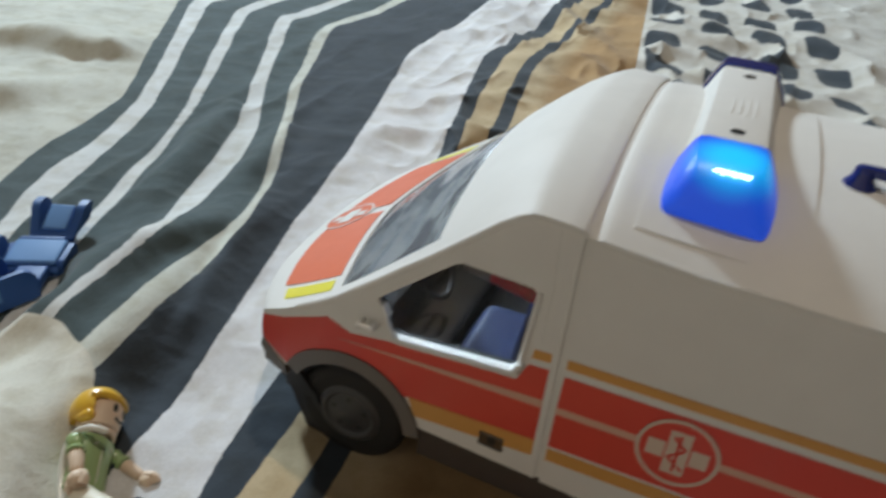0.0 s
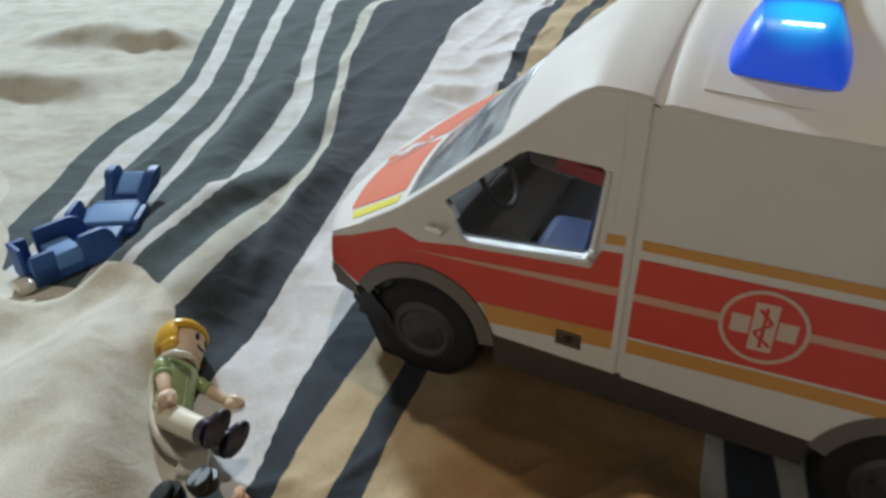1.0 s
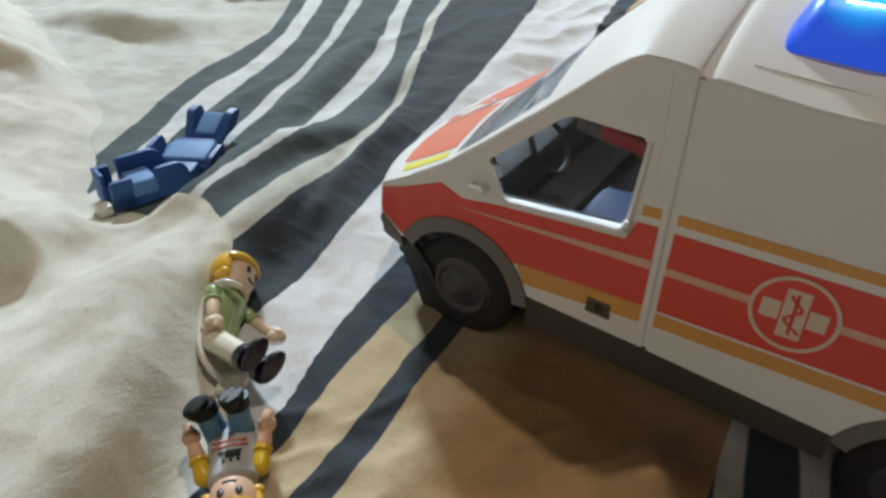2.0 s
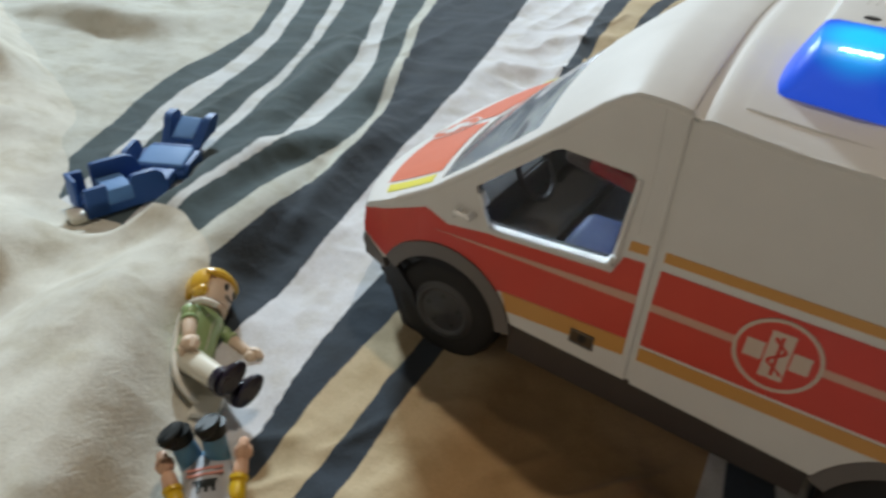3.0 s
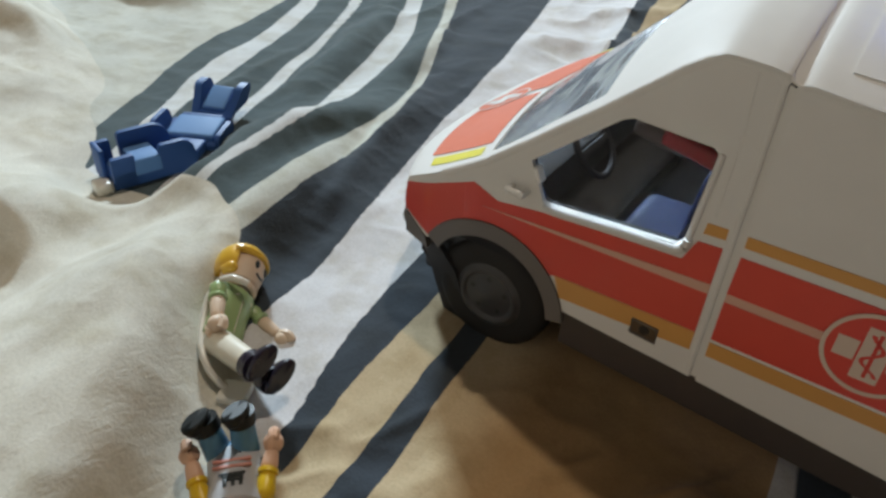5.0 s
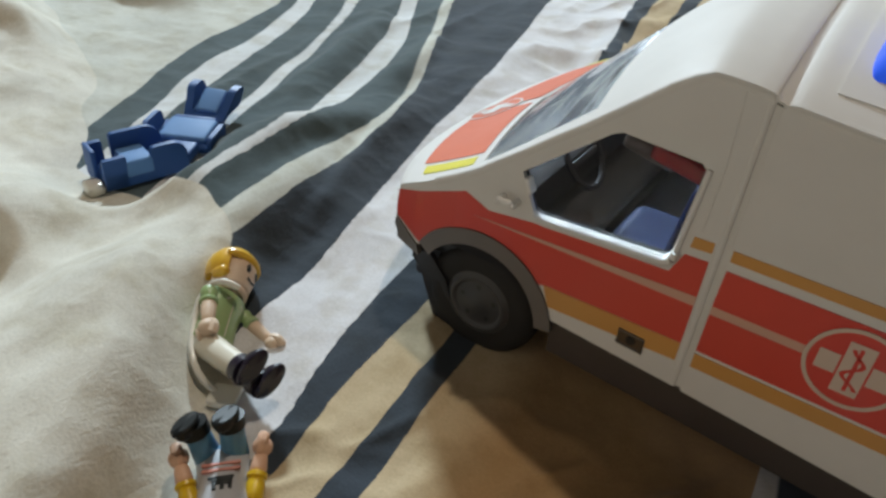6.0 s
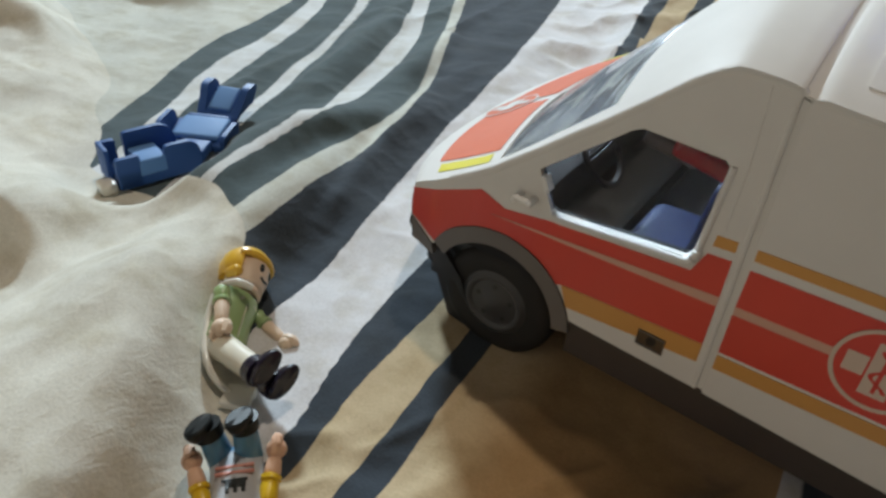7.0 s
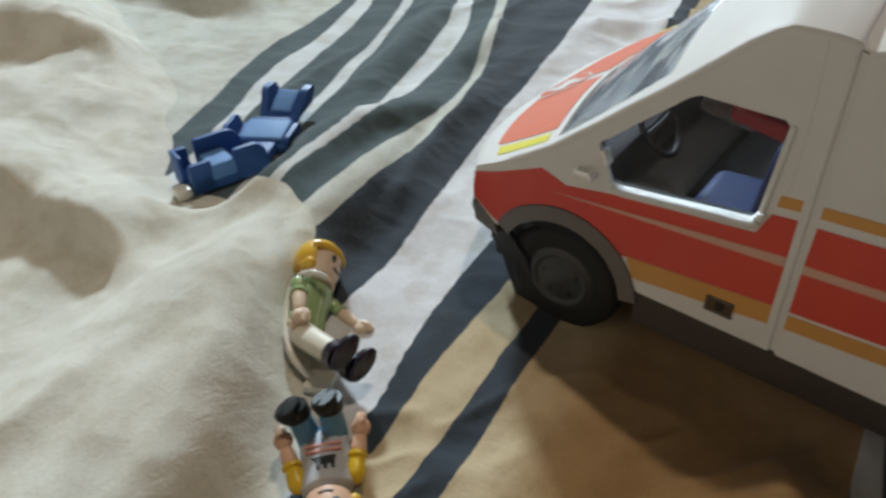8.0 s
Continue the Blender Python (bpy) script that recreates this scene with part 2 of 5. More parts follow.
def part(name, bm, material, parent, label="", smooth=True):
    ob = finish(name, bm, material, smooth)
    ob.parent = parent
    ob.matrix_parent_inverse = parent.matrix_world.inverted()
    if label:
        tagged(ob, label)
    return ob


def thing(name, at, label, category, group=""):
    ob = new(name)
    ob.empty_display_size = 0.01
    ob.location = (at[0] * U, at[1] * U, (at[2] + ZERO) * U)
    bpy.context.view_layer.update()
    return tagged(ob, label, category, group)


def box(bm, c, size, bev=0.1, rot=None, mi=0, seg=2):
    m = Matrix.Translation(c) @ (rot or Matrix()) @ Matrix.Diagonal((*size, 1))
    r = bmesh.ops.create_cube(bm, size=1.0, matrix=m)
    vs = set(r["verts"])
    for f in {f for v in vs for f in v.link_faces}:
        f.material_index = mi
    if bev:
        es = {e for v in vs for e in v.link_edges}
        bmesh.ops.bevel(bm, geom=list(es), offset=bev, segments=seg, affect="EDGES", profile=0.6, material=-1)


def lathe(bm, p0, p1, profile, mi=0, seg=18, flat=1.0, side=None):
    """A turned body from p0 to p1; profile: (share of the way, radius)."""
    p0, p1 = Vector(p0), Vector(p1)
    ax = p1 - p0
    a = side if side else (Vector((0, 0, 1)) if abs(ax.normalized().z) < 0.9 else Vector((1, 0, 0)))
    e1 = (a - ax.normalized() * a.dot(ax.normalized())).normalized()
    e2 = ax.normalized().cross(e1)
    rings = []
    for t, r in profile:
        o = p0 + ax * t
        if r < 1e-5:
            rings.append([bm.verts.new(o)])
        else:
            rings.append([bm.verts.new(o + e1 * (r * flat * math.cos(k * math.tau / seg)) + e2 * (r * math.sin(k * math.tau / seg))) for k in range(seg)])
    for a1, b1 in zip(rings, rings[1:]):
        for k in range(seg):
            j = (k + 1) % seg
            if len(a1) == 1 and len(b1) > 1:
                f = bm.faces.new((a1[0], b1[k], b1[j]))
            elif len(b1) == 1 and len(a1) > 1:
                f = bm.faces.new((a1[k], b1[0], a1[j]))
            elif len(a1) > 1:
                f = bm.faces.new((a1[k], b1[k], b1[j], a1[j]))
            else:
                continue
            f.material_index = mi
    for ring, turn in ((rings[0], -1), (rings[-1], 1)):
        if len(ring) > 1:
            bm.faces.new(ring[::turn]).material_index = mi


def ball(bm, c, r, mi=0, m=None, u=20, v=14):
    mm = Matrix.Translation(c) @ (m or Matrix()) @ Matrix.Diagonal((*(r if hasattr(r, "__len__") else (r, r, r)), 1))
    out = bmesh.ops.create_uvsphere(bm, u_segments=u, v_segments=v, radius=1.0, matrix=mm)
    for q in out["verts"]:
        for f in q.link_faces:
            f.material_index = mi


def capsule(bm, p0, p1, r0, r1, mi=0, seg=14, flat=1.0, side=None):
    ln = (Vector(p1) - Vector(p0)).length
    pr = []
    for k in range(5):
        a = math.pi / 2 * k / 4
        pr.append(((r0 - r0 * math.cos(a)) / ln * 0.9, r0 * math.sin(a)))
    for k in range(5):
        a = math.pi / 2 * (1 - k / 4)
        pr.append((1 - (r1 - r1 * math.cos(a)) / ln * 0.9, r1 * math.sin(a)))
    pr[0], pr[-1] = (pr[0][0], 0), (pr[-1][0], 0)
    lathe(bm, p0, p1, pr, mi, seg, flat, side)


def tube(bm, pts, r, mi=0, seg=8):
    pts = [Vector(p) for p in pts]
    rings = []
    for k, p in enumerate(pts):
        d = (pts[min(k + 1, len(pts) - 1)] - pts[max(k - 1, 0)]).normalized()
        a = Vector((0, 0, 1)) if abs(d.z) < 0.9 else Vector((1, 0, 0))
        e1 = (a - d * a.dot(d)).normalized()
        e2 = d.cross(e1)
        rings.append([bm.verts.new(p + e1 * r * math.cos(j * math.tau / seg) + e2 * r * math.sin(j * math.tau / seg)) for j in range(seg)])
    for a1, b1 in zip(rings, rings[1:]):
        for j in range(seg):
            bm.faces.new((a1[j], b1[j], b1[(j + 1) % seg], a1[(j + 1) % seg])).material_index = mi
    bm.faces.new(rings[0][::-1]).material_index = mi
    bm.faces.new(rings[-1]).material_index = mi


def arc(cx, cz, r, a0, a1, n):
    return [(cx + r * math.cos(radians(a0 + (a1 - a0) * k / n)), cz + r * math.sin(radians(a0 + (a1 - a0) * k / n))) for k in range(n + 1)]


def plate(bm, loops, where, thick, mi=0):
    """A sheet with holes: loops of (x, z), set out in space by where(x, z, depth)."""
    from mathutils.geometry import tessellate_polygon
    flat = [Vector((x, z, 0)) for lp in loops for x, z in lp]
    tris = tessellate_polygon([[Vector((x, z, 0)) for x, z in lp] for lp in loops])
    front = [bm.verts.new(where(p.x, p.y, 0.0)) for p in flat]
    back = [bm.verts.new(where(p.x, p.y, thick)) for p in flat]
    for a, b, c in tris:
        for tri in ((front[a], front[b], front[c]), (back[c], back[b], back[a])):
            try:
                bm.faces.new(tri).material_index = mi
            except ValueError:
                pass
    k = 0
    for lp in loops:
        for j in range(len(lp)):
            a, b = k + j, k + (j + 1) % len(lp)
            bm.faces.new((front[a], front[b], back[b], back[a])).material_index = mi
        k += len(lp)


def smooth_noise(x, y, scale, seed):
    """Value noise on numpy arrays, -1 to 1."""
    rng = np.random.RandomState(seed)
    tab = rng.uniform(-1, 1, (256, 256))
    x, y = x / scale, y / scale
    xi, yi = np.floor(x).astype(int), np.floor(y).astype(int)
    fx, fy = x - xi, y - yi
    fx, fy = fx * fx * fx * (fx * (fx * 6 - 15) + 10), fy * fy * fy * (fy * (fy * 6 - 15) + 10)
    g = lambda a, b: tab[a % 256, b % 256]
    return (g(xi, yi) * (1 - fx) + g(xi + 1, yi) * fx) * (1 - fy) + (g(xi, yi + 1) * (1 - fx) + g(xi + 1, yi + 1) * fx) * fy


def step(a, b, x):
    t = np.clip((x - a) / (b - a), 0, 1)
    return t * t * (3 - 2 * t)


# ---- the bedspread: one printed sheet with a cream fold ----
CREST = [(-90, 20), (-56, 7), (-48, 1), (-42.5, -4), (-38, -4.4), (-36, -4.0), (-29, -2.9), (-26, -4.6), (-23.2, -7.4), (-20.6, -9.6), (-18.6, -12.0), (-17.0, -15.0), (-15.5, -18.5), (-9, -40)]


def crest_gap(x, y):
    """Signed distance to the fold's crest, positive on the printed side."""
    best = np.full(x.shape, 1e9)
    sign = np.ones(x.shape)
    for (ax, ay), (bx, by) in zip(CREST, CREST[1:]):
        dx, dy = bx - ax, by - ay
        t = np.clip(((x - ax) * dx + (y - ay) * dy) / (dx * dx + dy * dy), 0, 1)
        px, py = x - ax - t * dx, y - ay - t * dy
        d = np.hypot(px, py)
        s = np.where(dx * py - dy * px > 0, 1.0, -1.0)
        closer = d < best
        sign, best = np.where(closer, s, sign), np.where(closer, d, best)
    return sign * best


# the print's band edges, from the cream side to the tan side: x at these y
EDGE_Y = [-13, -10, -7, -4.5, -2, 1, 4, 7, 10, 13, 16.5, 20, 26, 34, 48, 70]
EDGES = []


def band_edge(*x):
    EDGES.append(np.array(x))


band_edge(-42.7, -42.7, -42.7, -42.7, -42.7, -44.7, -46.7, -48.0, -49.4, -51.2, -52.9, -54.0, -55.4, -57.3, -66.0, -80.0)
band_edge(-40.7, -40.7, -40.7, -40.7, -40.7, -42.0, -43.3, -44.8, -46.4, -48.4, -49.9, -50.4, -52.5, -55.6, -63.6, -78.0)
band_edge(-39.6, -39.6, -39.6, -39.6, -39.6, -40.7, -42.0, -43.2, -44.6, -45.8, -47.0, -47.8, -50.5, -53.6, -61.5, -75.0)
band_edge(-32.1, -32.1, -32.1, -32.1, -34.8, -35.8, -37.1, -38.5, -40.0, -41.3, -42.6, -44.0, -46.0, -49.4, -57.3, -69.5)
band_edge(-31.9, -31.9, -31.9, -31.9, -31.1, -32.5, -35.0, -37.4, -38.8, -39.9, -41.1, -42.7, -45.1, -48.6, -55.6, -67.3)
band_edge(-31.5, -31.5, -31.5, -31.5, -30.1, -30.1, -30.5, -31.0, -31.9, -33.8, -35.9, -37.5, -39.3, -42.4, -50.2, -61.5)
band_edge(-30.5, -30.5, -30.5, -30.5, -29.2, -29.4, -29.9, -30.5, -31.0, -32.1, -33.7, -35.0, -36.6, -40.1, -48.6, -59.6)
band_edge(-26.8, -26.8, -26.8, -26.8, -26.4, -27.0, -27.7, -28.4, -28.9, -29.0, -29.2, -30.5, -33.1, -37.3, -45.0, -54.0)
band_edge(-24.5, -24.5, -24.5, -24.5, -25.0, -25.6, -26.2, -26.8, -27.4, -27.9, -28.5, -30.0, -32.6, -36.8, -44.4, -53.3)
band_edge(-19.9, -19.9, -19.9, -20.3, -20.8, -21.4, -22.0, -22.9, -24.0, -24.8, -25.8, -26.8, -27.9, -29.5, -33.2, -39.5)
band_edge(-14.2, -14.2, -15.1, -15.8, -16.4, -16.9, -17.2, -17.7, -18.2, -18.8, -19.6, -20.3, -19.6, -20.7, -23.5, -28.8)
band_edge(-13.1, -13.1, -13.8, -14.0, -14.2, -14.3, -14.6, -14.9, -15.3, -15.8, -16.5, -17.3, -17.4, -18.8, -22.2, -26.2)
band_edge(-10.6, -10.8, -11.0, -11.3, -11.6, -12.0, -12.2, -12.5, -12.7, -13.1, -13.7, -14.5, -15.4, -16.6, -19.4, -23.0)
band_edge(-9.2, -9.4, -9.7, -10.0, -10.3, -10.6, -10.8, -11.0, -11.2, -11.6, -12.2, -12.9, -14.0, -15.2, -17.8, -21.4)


def ridged(x, y, scale, seed):
    """Sharp-crested folds, 0 to 1."""
    return (1 - np.abs(smooth_noise(x, y, scale, seed))) ** 2


def crest(x, y, line, left, right):
    """A rounded ridge along a line of (x, y, height); its slopes reach left and right of the way."""
    best, h = np.full(x.shape, 1e9), np.zeros(x.shape)
    for (ax, ay, ah), (bx, by, bh) in zip(line, line[1:]):
        dx, dy = bx - ax, by - ay
        t = np.clip(((x - ax) * dx + (y - ay) * dy) / (dx * dx + dy * dy), 0, 1)
        px, py = x - ax - t * dx, y - ay - t * dy
        d = np.hypot(px, py)
        wide = np.where(dx * py - dy * px > 0, left, right)
        r = np.clip(d / wide, 0, 1)
        f = (ah + (bh - ah) * t) * (0.5 + 0.5 * np.cos(math.pi * r))
        closer = d < best
        h, best = np.where(closer, f, h), np.where(closer, d, best)
    return h


# broad swells of the cream side: x, y, half length, half width, turn, height
SWELLS = [(-74, 6, 10, 5, 20, 2.6), (-78, 30, 14, 6, 35, 3.0), (-62, -2, 6, 3, -10, 1.2), (-64, 18, 7, 4, 40, 1.6)]

# folds that overhang a hollow: start, end, height, near width, far width, slant of the open end
HOLLOWS = [((-32.0, -8.8), (-53.0, -10.8), 2.5, 3.4, 7.0, 0.2), ((-61.5, 27.0), (-73, 24.5), 2.0, 3.6, 9.0, 0.2), ((-65.0, 45.0), (-78, 41.5), 2.2, 4.0, 9.0, 0.2), ((-60, 9.0), (-69, 5.5), 1.5, 3.2, 6.0, 0.3)]

# ridges of the printed side: lines of x, y, height; reach to the left and right of the line
RIDGES = [
    ([(-27.4, -3.4, 0.3), (-29.4, -0.2, 0.7), (-30.5, 4.4, 1.1), (-31.2, 9.0, 1.3), (-31.0, 13.0, 0.9), (-29.8, 17.5, 0.1)], 4.4, 2.2),
    ([(-23.2, 2.2, 0.1), (-24.3, 5.0, 0.9), (-25.7, 9.0, 1.1), (-28.2, 16.0, 0.8), (-31.5, 26.0, 0.3)], 1.4, 3.0),
    ([(-37.6, 13.0, 0.1), (-38.6, 18.0, 1.0), (-41.5, 26.0, 1.2), (-46.0, 38.0, 0.8)], 3.4, 2.6),
    ([(-33.0, 20.0, 0.1), (-34.6, 26.0, 1.1), (-37.5, 36.0, 0.9)], 3.0, 2.2),
]


def sheet_height(x, y):
    """Height of the cloth in drawing units."""
    d = crest_gap(x, y)
    sx, sy = x + 1.2 * smooth_noise(x, y, 7.0, 31), y + 1.2 * smooth_noise(x, y, 7.0, 32)
    h = 0.16 * smooth_noise(x, y, 5.0, 1) + 0.05 * smooth_noise(x, y, 2.1, 2) + 0.40 * smooth_noise(x, y, 17.0, 3)
    h = h + 0.10 * (ridged(sx + 0.5 * sy, sy - 0.5 * sx, 3.6, 33) - 0.4) + 0.05 * (ridged(sx, sy, 1.7, 34) - 0.4)
    # small creases across the tan cloth in front of the toy, and a bulge by the sill
    h = h + 0.30 * (ridged(0.9 * sx - 0.45 * sy, 0.5 * (0.9 * sy + 0.45 * sx), 2.6, 41) - 0.45) * step(-16, -13, x) * step(3, -1, y)
    h = h + 1.9 * np.exp(-(((x - 2.2) / 1.5) ** 2 + ((y + 3.6) / 2.2) ** 2))
    # soft ridges along the printed bands
    wx = x + 0.12 * y + 1.5 * smooth_noise(x, y, 11.0, 4)
    fold = np.abs(smooth_noise(wx, y * 0.22, 4.6, 5))
    h = h + (0.9 - 1.5 * fold) * step(3.0, 9.0, d) * step(-15, -20, x) * 0.30
    # crumpled cloth beyond the toy
    far = step(22, 42, y) * step(-27, -15, x + 0.22 * (y - 10))
    h = h + far * (2.1 * ridged(sx + 0.4 * sy, sy - 0.3 * sx, 11.0, 6) - 1.0 + 0.7 * ridged(sx, sy, 4.5, 36))
    # the cream fold: a step with a rounded crest, climbing on behind the figures
    rise = step(np.interp(x, [-27, -22], [3.6, 1.9]), np.interp(x, [-27, -22], [-1.4, -1.1]), d)
    # the printed cloth lies higher beyond the darkest band and falls along it towards the toy
    foot = np.interp(y, [-6, -3.8, 1.6, 8.5, 18.0, 40.0], [-20.6, -20.8, -22.0, -23.8, -26.6, -32.0])
    h = h + np.interp(y, [-4, 5, 12, 24], [3.0, 2.7, 1.7, 0.4]) * step(-0.4, -4.8, x - foot) * step(-38.5, -31.5, x) * (1 - rise)
    for line, left, right in RIDGES:
        h = h + crest(x, y, line, left, right) * (1 - rise)
    tall = np.interp(x, [-90, -60, -43, -38, -33, -30.8, -28.5, -24, -21, -18, -12], [2.6, 2.2, 1.1, 0.8, 0.8, 1.05, 1.9, 2.6, 2.4, 2.2, 2.0])
    top = tall * (1 - 0.25 * step(-2, -22, d))
    top = top + (1.5 * step(0.7, -2.4, d) - 1.2 * step(-3.0, -17.0, d)) * step(-31, -25, x)
    back = step(0.5, -4, d)
    for cx, cy, la, wa, turn, hi in SWELLS:
        c, s = math.cos(radians(turn)), math.sin(radians(turn))
        u, w = ((sx - cx) * c + (sy - cy) * s) / la, (-(sx - cx) * s + (sy - cy) * c) / wa
        top = top + hi * back * np.exp(-(u * u + w * w))
    # long shallow creases running down the cream side, and broad soft swells
    cx, cy = x + 0.9 * smooth_noise(x, y, 6.0, 51), y
    top = top + back * (0.46 * smooth_noise(cx + 0.30 * cy, 0.30 * cy, 3.4, 9) + 0.24 * (ridged(cx + 0.45 * cy, 0.35 * cy, 2.6, 52) - 0.4) + 0.16 * (ridged(sx - 0.3 * sy, 0.8 * sy, 4.2, 53) - 0.4) + 0.45 * smooth_noise(x, y, 13.0, 7))
    for (ax, ay), (bx, by), hi, near, beyond, slant in HOLLOWS:
        n = math.hypot(bx - ax, by - ay)
        ex, ey = (bx - ax) / n, (by - ay) / n
        u = (sx - ax) * ex + (sy - ay) * ey
        w = (sy - ay) * ex - (sx - ax) * ey
        shape = np.where(w > 0, step(near, 0.0, w), step(-beyond, 0.0, w))
        h = h + hi * step(-1.0, 3.5, u + slant * w) * step(n + 14, n, u) * shape
    h = h + rise * top
    # bunched up behind the leaning figure
    h = h + 0.85 * np.exp(-((x + 22.5) ** 2 + (y + 4.9) ** 2) / 4.5) + 0.45 * np.exp(-((x + 21.1) ** 2 + (y + 6.9) ** 2) / 3.5)
    # pressed flat under the stretcher's foot end
    rest = np.hypot(x + 37.3, y - 0.7)
    h = h * (1 - 0.9 * step(6.4, 3.7, rest))
    # the mattress gives way under the rear of the toy
    h = h - 0.078 * np.clip(x + 10.4, 0, 40) * step(-22, -6, y) * step(45, 26, y)
    # rests level under the front wheels
    hollow = step(3.5, 1.2, np.hypot((x + 10.4) / 1.5, (y - 1.4) / 1.2)) + step(3.5, 1.2, np.hypot((x + 10.4) / 1.5, (y - 19.4) / 1.2))
    h = h * (1 - np.clip(hollow, 0, 1))
    return h - ZERO


def build_sheet():
    xs = np.concatenate([np.arange(-150, -70, 1.6), np.arange(-70, -48, 0.6), np.arange(-48, 14, 0.27), np.arange(14, 22, 0.6), np.arange(22, 101, 2.0)])
    ys = np.concatenate([np.arange(-80, -24, 1.6), np.arange(-24, 22, 0.27), np.arange(22, 60, 0.5), np.arange(60, 191, 1.6)])
    gx, gy = np.meshgrid(xs, ys)
    gz = sheet_height(gx, gy)
    edge = np.minimum.reduce([gx - xs[0], xs[-1] - gx, gy - ys[0], ys[-1] - gy])
    gz = gz - 38 * step(4.0, 0.0, edge) ** 1.0
    ny, nx = gx.shape
    co = np.stack([gx * U, gy * U, (gz + ZERO) * U], -1).reshape(-1, 3)
    i = np.arange(nx * ny).reshape(ny, nx)
    quads = np.stack([i[:-1, :-1], i[:-1, 1:], i[1:, 1:], i[1:, :-1]], -1).reshape(-1, 4)
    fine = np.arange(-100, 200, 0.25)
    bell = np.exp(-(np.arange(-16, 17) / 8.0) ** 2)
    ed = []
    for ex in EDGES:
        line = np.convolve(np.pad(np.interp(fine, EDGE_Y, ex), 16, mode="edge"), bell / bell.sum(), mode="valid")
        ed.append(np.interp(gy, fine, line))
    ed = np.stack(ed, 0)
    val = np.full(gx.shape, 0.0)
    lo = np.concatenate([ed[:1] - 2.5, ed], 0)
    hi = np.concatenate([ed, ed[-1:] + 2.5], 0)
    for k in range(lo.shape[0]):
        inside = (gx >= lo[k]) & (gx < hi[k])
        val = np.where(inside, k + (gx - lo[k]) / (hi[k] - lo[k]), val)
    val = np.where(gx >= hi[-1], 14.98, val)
    gap = crest_gap(gx, gy)
    shift = np.interp(gy, [-11, 12, 30, 60, 200], [0, -1.5, -5, -12, -30])
    panel = step(4.4, 5.6, gx - shift)
    wide = 1 + 0.9 * step(18, 34, gy)
    px, py = (gx - shift - 4.35 + 0.5 * smooth_noise(gx, gy, 9, 21)) / (4.5 * wide), (gy + 3.0 + 0.5 * smooth_noise(gx, gy, 9, 22)) / (7.0 * wide)
    px = np.where(gy < 10, (gx - shift - 5.95 + 0.14 * (gy + 2.5)) / 3.9, px)
    py = np.where(gy < 10, (gy + 9.0) / 17.0, py)
    fx, fy = np.abs(px - np.floor(px) - 0.5) * 2, np.abs(py - np.floor(py) - 0.5) * 2
    patch = (1 - (fx ** 4 + fy ** 4) ** 0.25 * 0.75) * step(40, 34, gx - shift)
    fold = step(3.6, 1.4, gap + 0.5 * smooth_noise(gx, gy, 4.0, 11))
    # the sewn panels, each a mesh of its own, with the shading running on across their seams
    du, dv = np.gradient(co.reshape(ny, nx, 3), axis=1), np.gradient(co.reshape(ny, nx, 3), axis=0)
    nor = np.cross(du, dv).reshape(-1, 3)
    nor /= np.linalg.norm(nor, axis=1)[:, None]
    spread = tagged(new("bedspread"), "rumpled cotton bedspread, cream with dark grey, white and tan stripes", "bedspread")
    spread.empty_display_size = 0.05
    corner = lambda a: a.ravel()[quads].mean(1)
    kind = np.where(corner(panel) > 0.5, 3, np.where(corner(gx - ed[11]) > 0, 2, 1))
    kind = np.where(corner(fold) > 0.5, 0, kind)
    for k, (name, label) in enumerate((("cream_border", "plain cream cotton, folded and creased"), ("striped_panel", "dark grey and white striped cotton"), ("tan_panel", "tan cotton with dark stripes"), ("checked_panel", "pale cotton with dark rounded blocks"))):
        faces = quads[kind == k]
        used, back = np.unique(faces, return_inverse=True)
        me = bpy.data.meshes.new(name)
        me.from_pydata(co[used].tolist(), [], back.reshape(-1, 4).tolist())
        # the last one holds the deeper tan dye and the painted shade by the toy
        for key, a in (("print", val), ("panel", panel), ("patch", patch), ("fold", fold), ("deep_shade", step(0.8, 4.5, gx - ed[13]))):
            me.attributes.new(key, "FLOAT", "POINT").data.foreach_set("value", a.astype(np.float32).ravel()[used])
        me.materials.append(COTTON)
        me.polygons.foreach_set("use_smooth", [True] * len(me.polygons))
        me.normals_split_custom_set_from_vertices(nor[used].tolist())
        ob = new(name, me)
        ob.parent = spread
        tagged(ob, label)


build_sheet()


# ---- unseen room added to close the place, its tones set for bounce light ----
def slab(name, c, size, mat, label, category="", kind="structure"):
    bm = bmesh.new()
    bmesh.ops.create_cube(bm, size=1.0, matrix=Matrix.Translation(c) @ Matrix.Diagonal((*size, 1)))
    ob = finish(name, bm, mat, smooth=False, scale=False)
    return tagged(ob, label, category, kind=kind)


slab("floor", (-0.2, 0.4, -0.60), (4.6, 4.6, 0.1), FLOORWOOD, "brown wooden bedroom floor")
slab("ceiling", (-0.2, 0.4, 2.00), (4.6, 4.6, 0.1), CEILPAINT, "unseen dark timber bedroom ceiling")
slab("wall_north", (-0.2, 2.75, 0.70), (4.6, 0.1, 2.50), TIMBER, "unseen dark timber bedroom wall")
# pale, unlike the others, to bounce warm light onto the toy's near flank
slab("wall_south", (-0.2, -1.35, 0.70), (4.6, 0.1, 2.50), BOUNCEPAINT, "plain pale unseen wall that bounces warm light")
slab("wall_west", (-2.55, 0.7, 0.70), (0.1, 4.0, 2.50), TIMBER, "unseen dark timber bedroom wall")
slab("wall_east", (2.15, 0.7, 0.70), (0.1, 4.0, 2.50), TIMBER, "unseen dark timber bedroom wall")


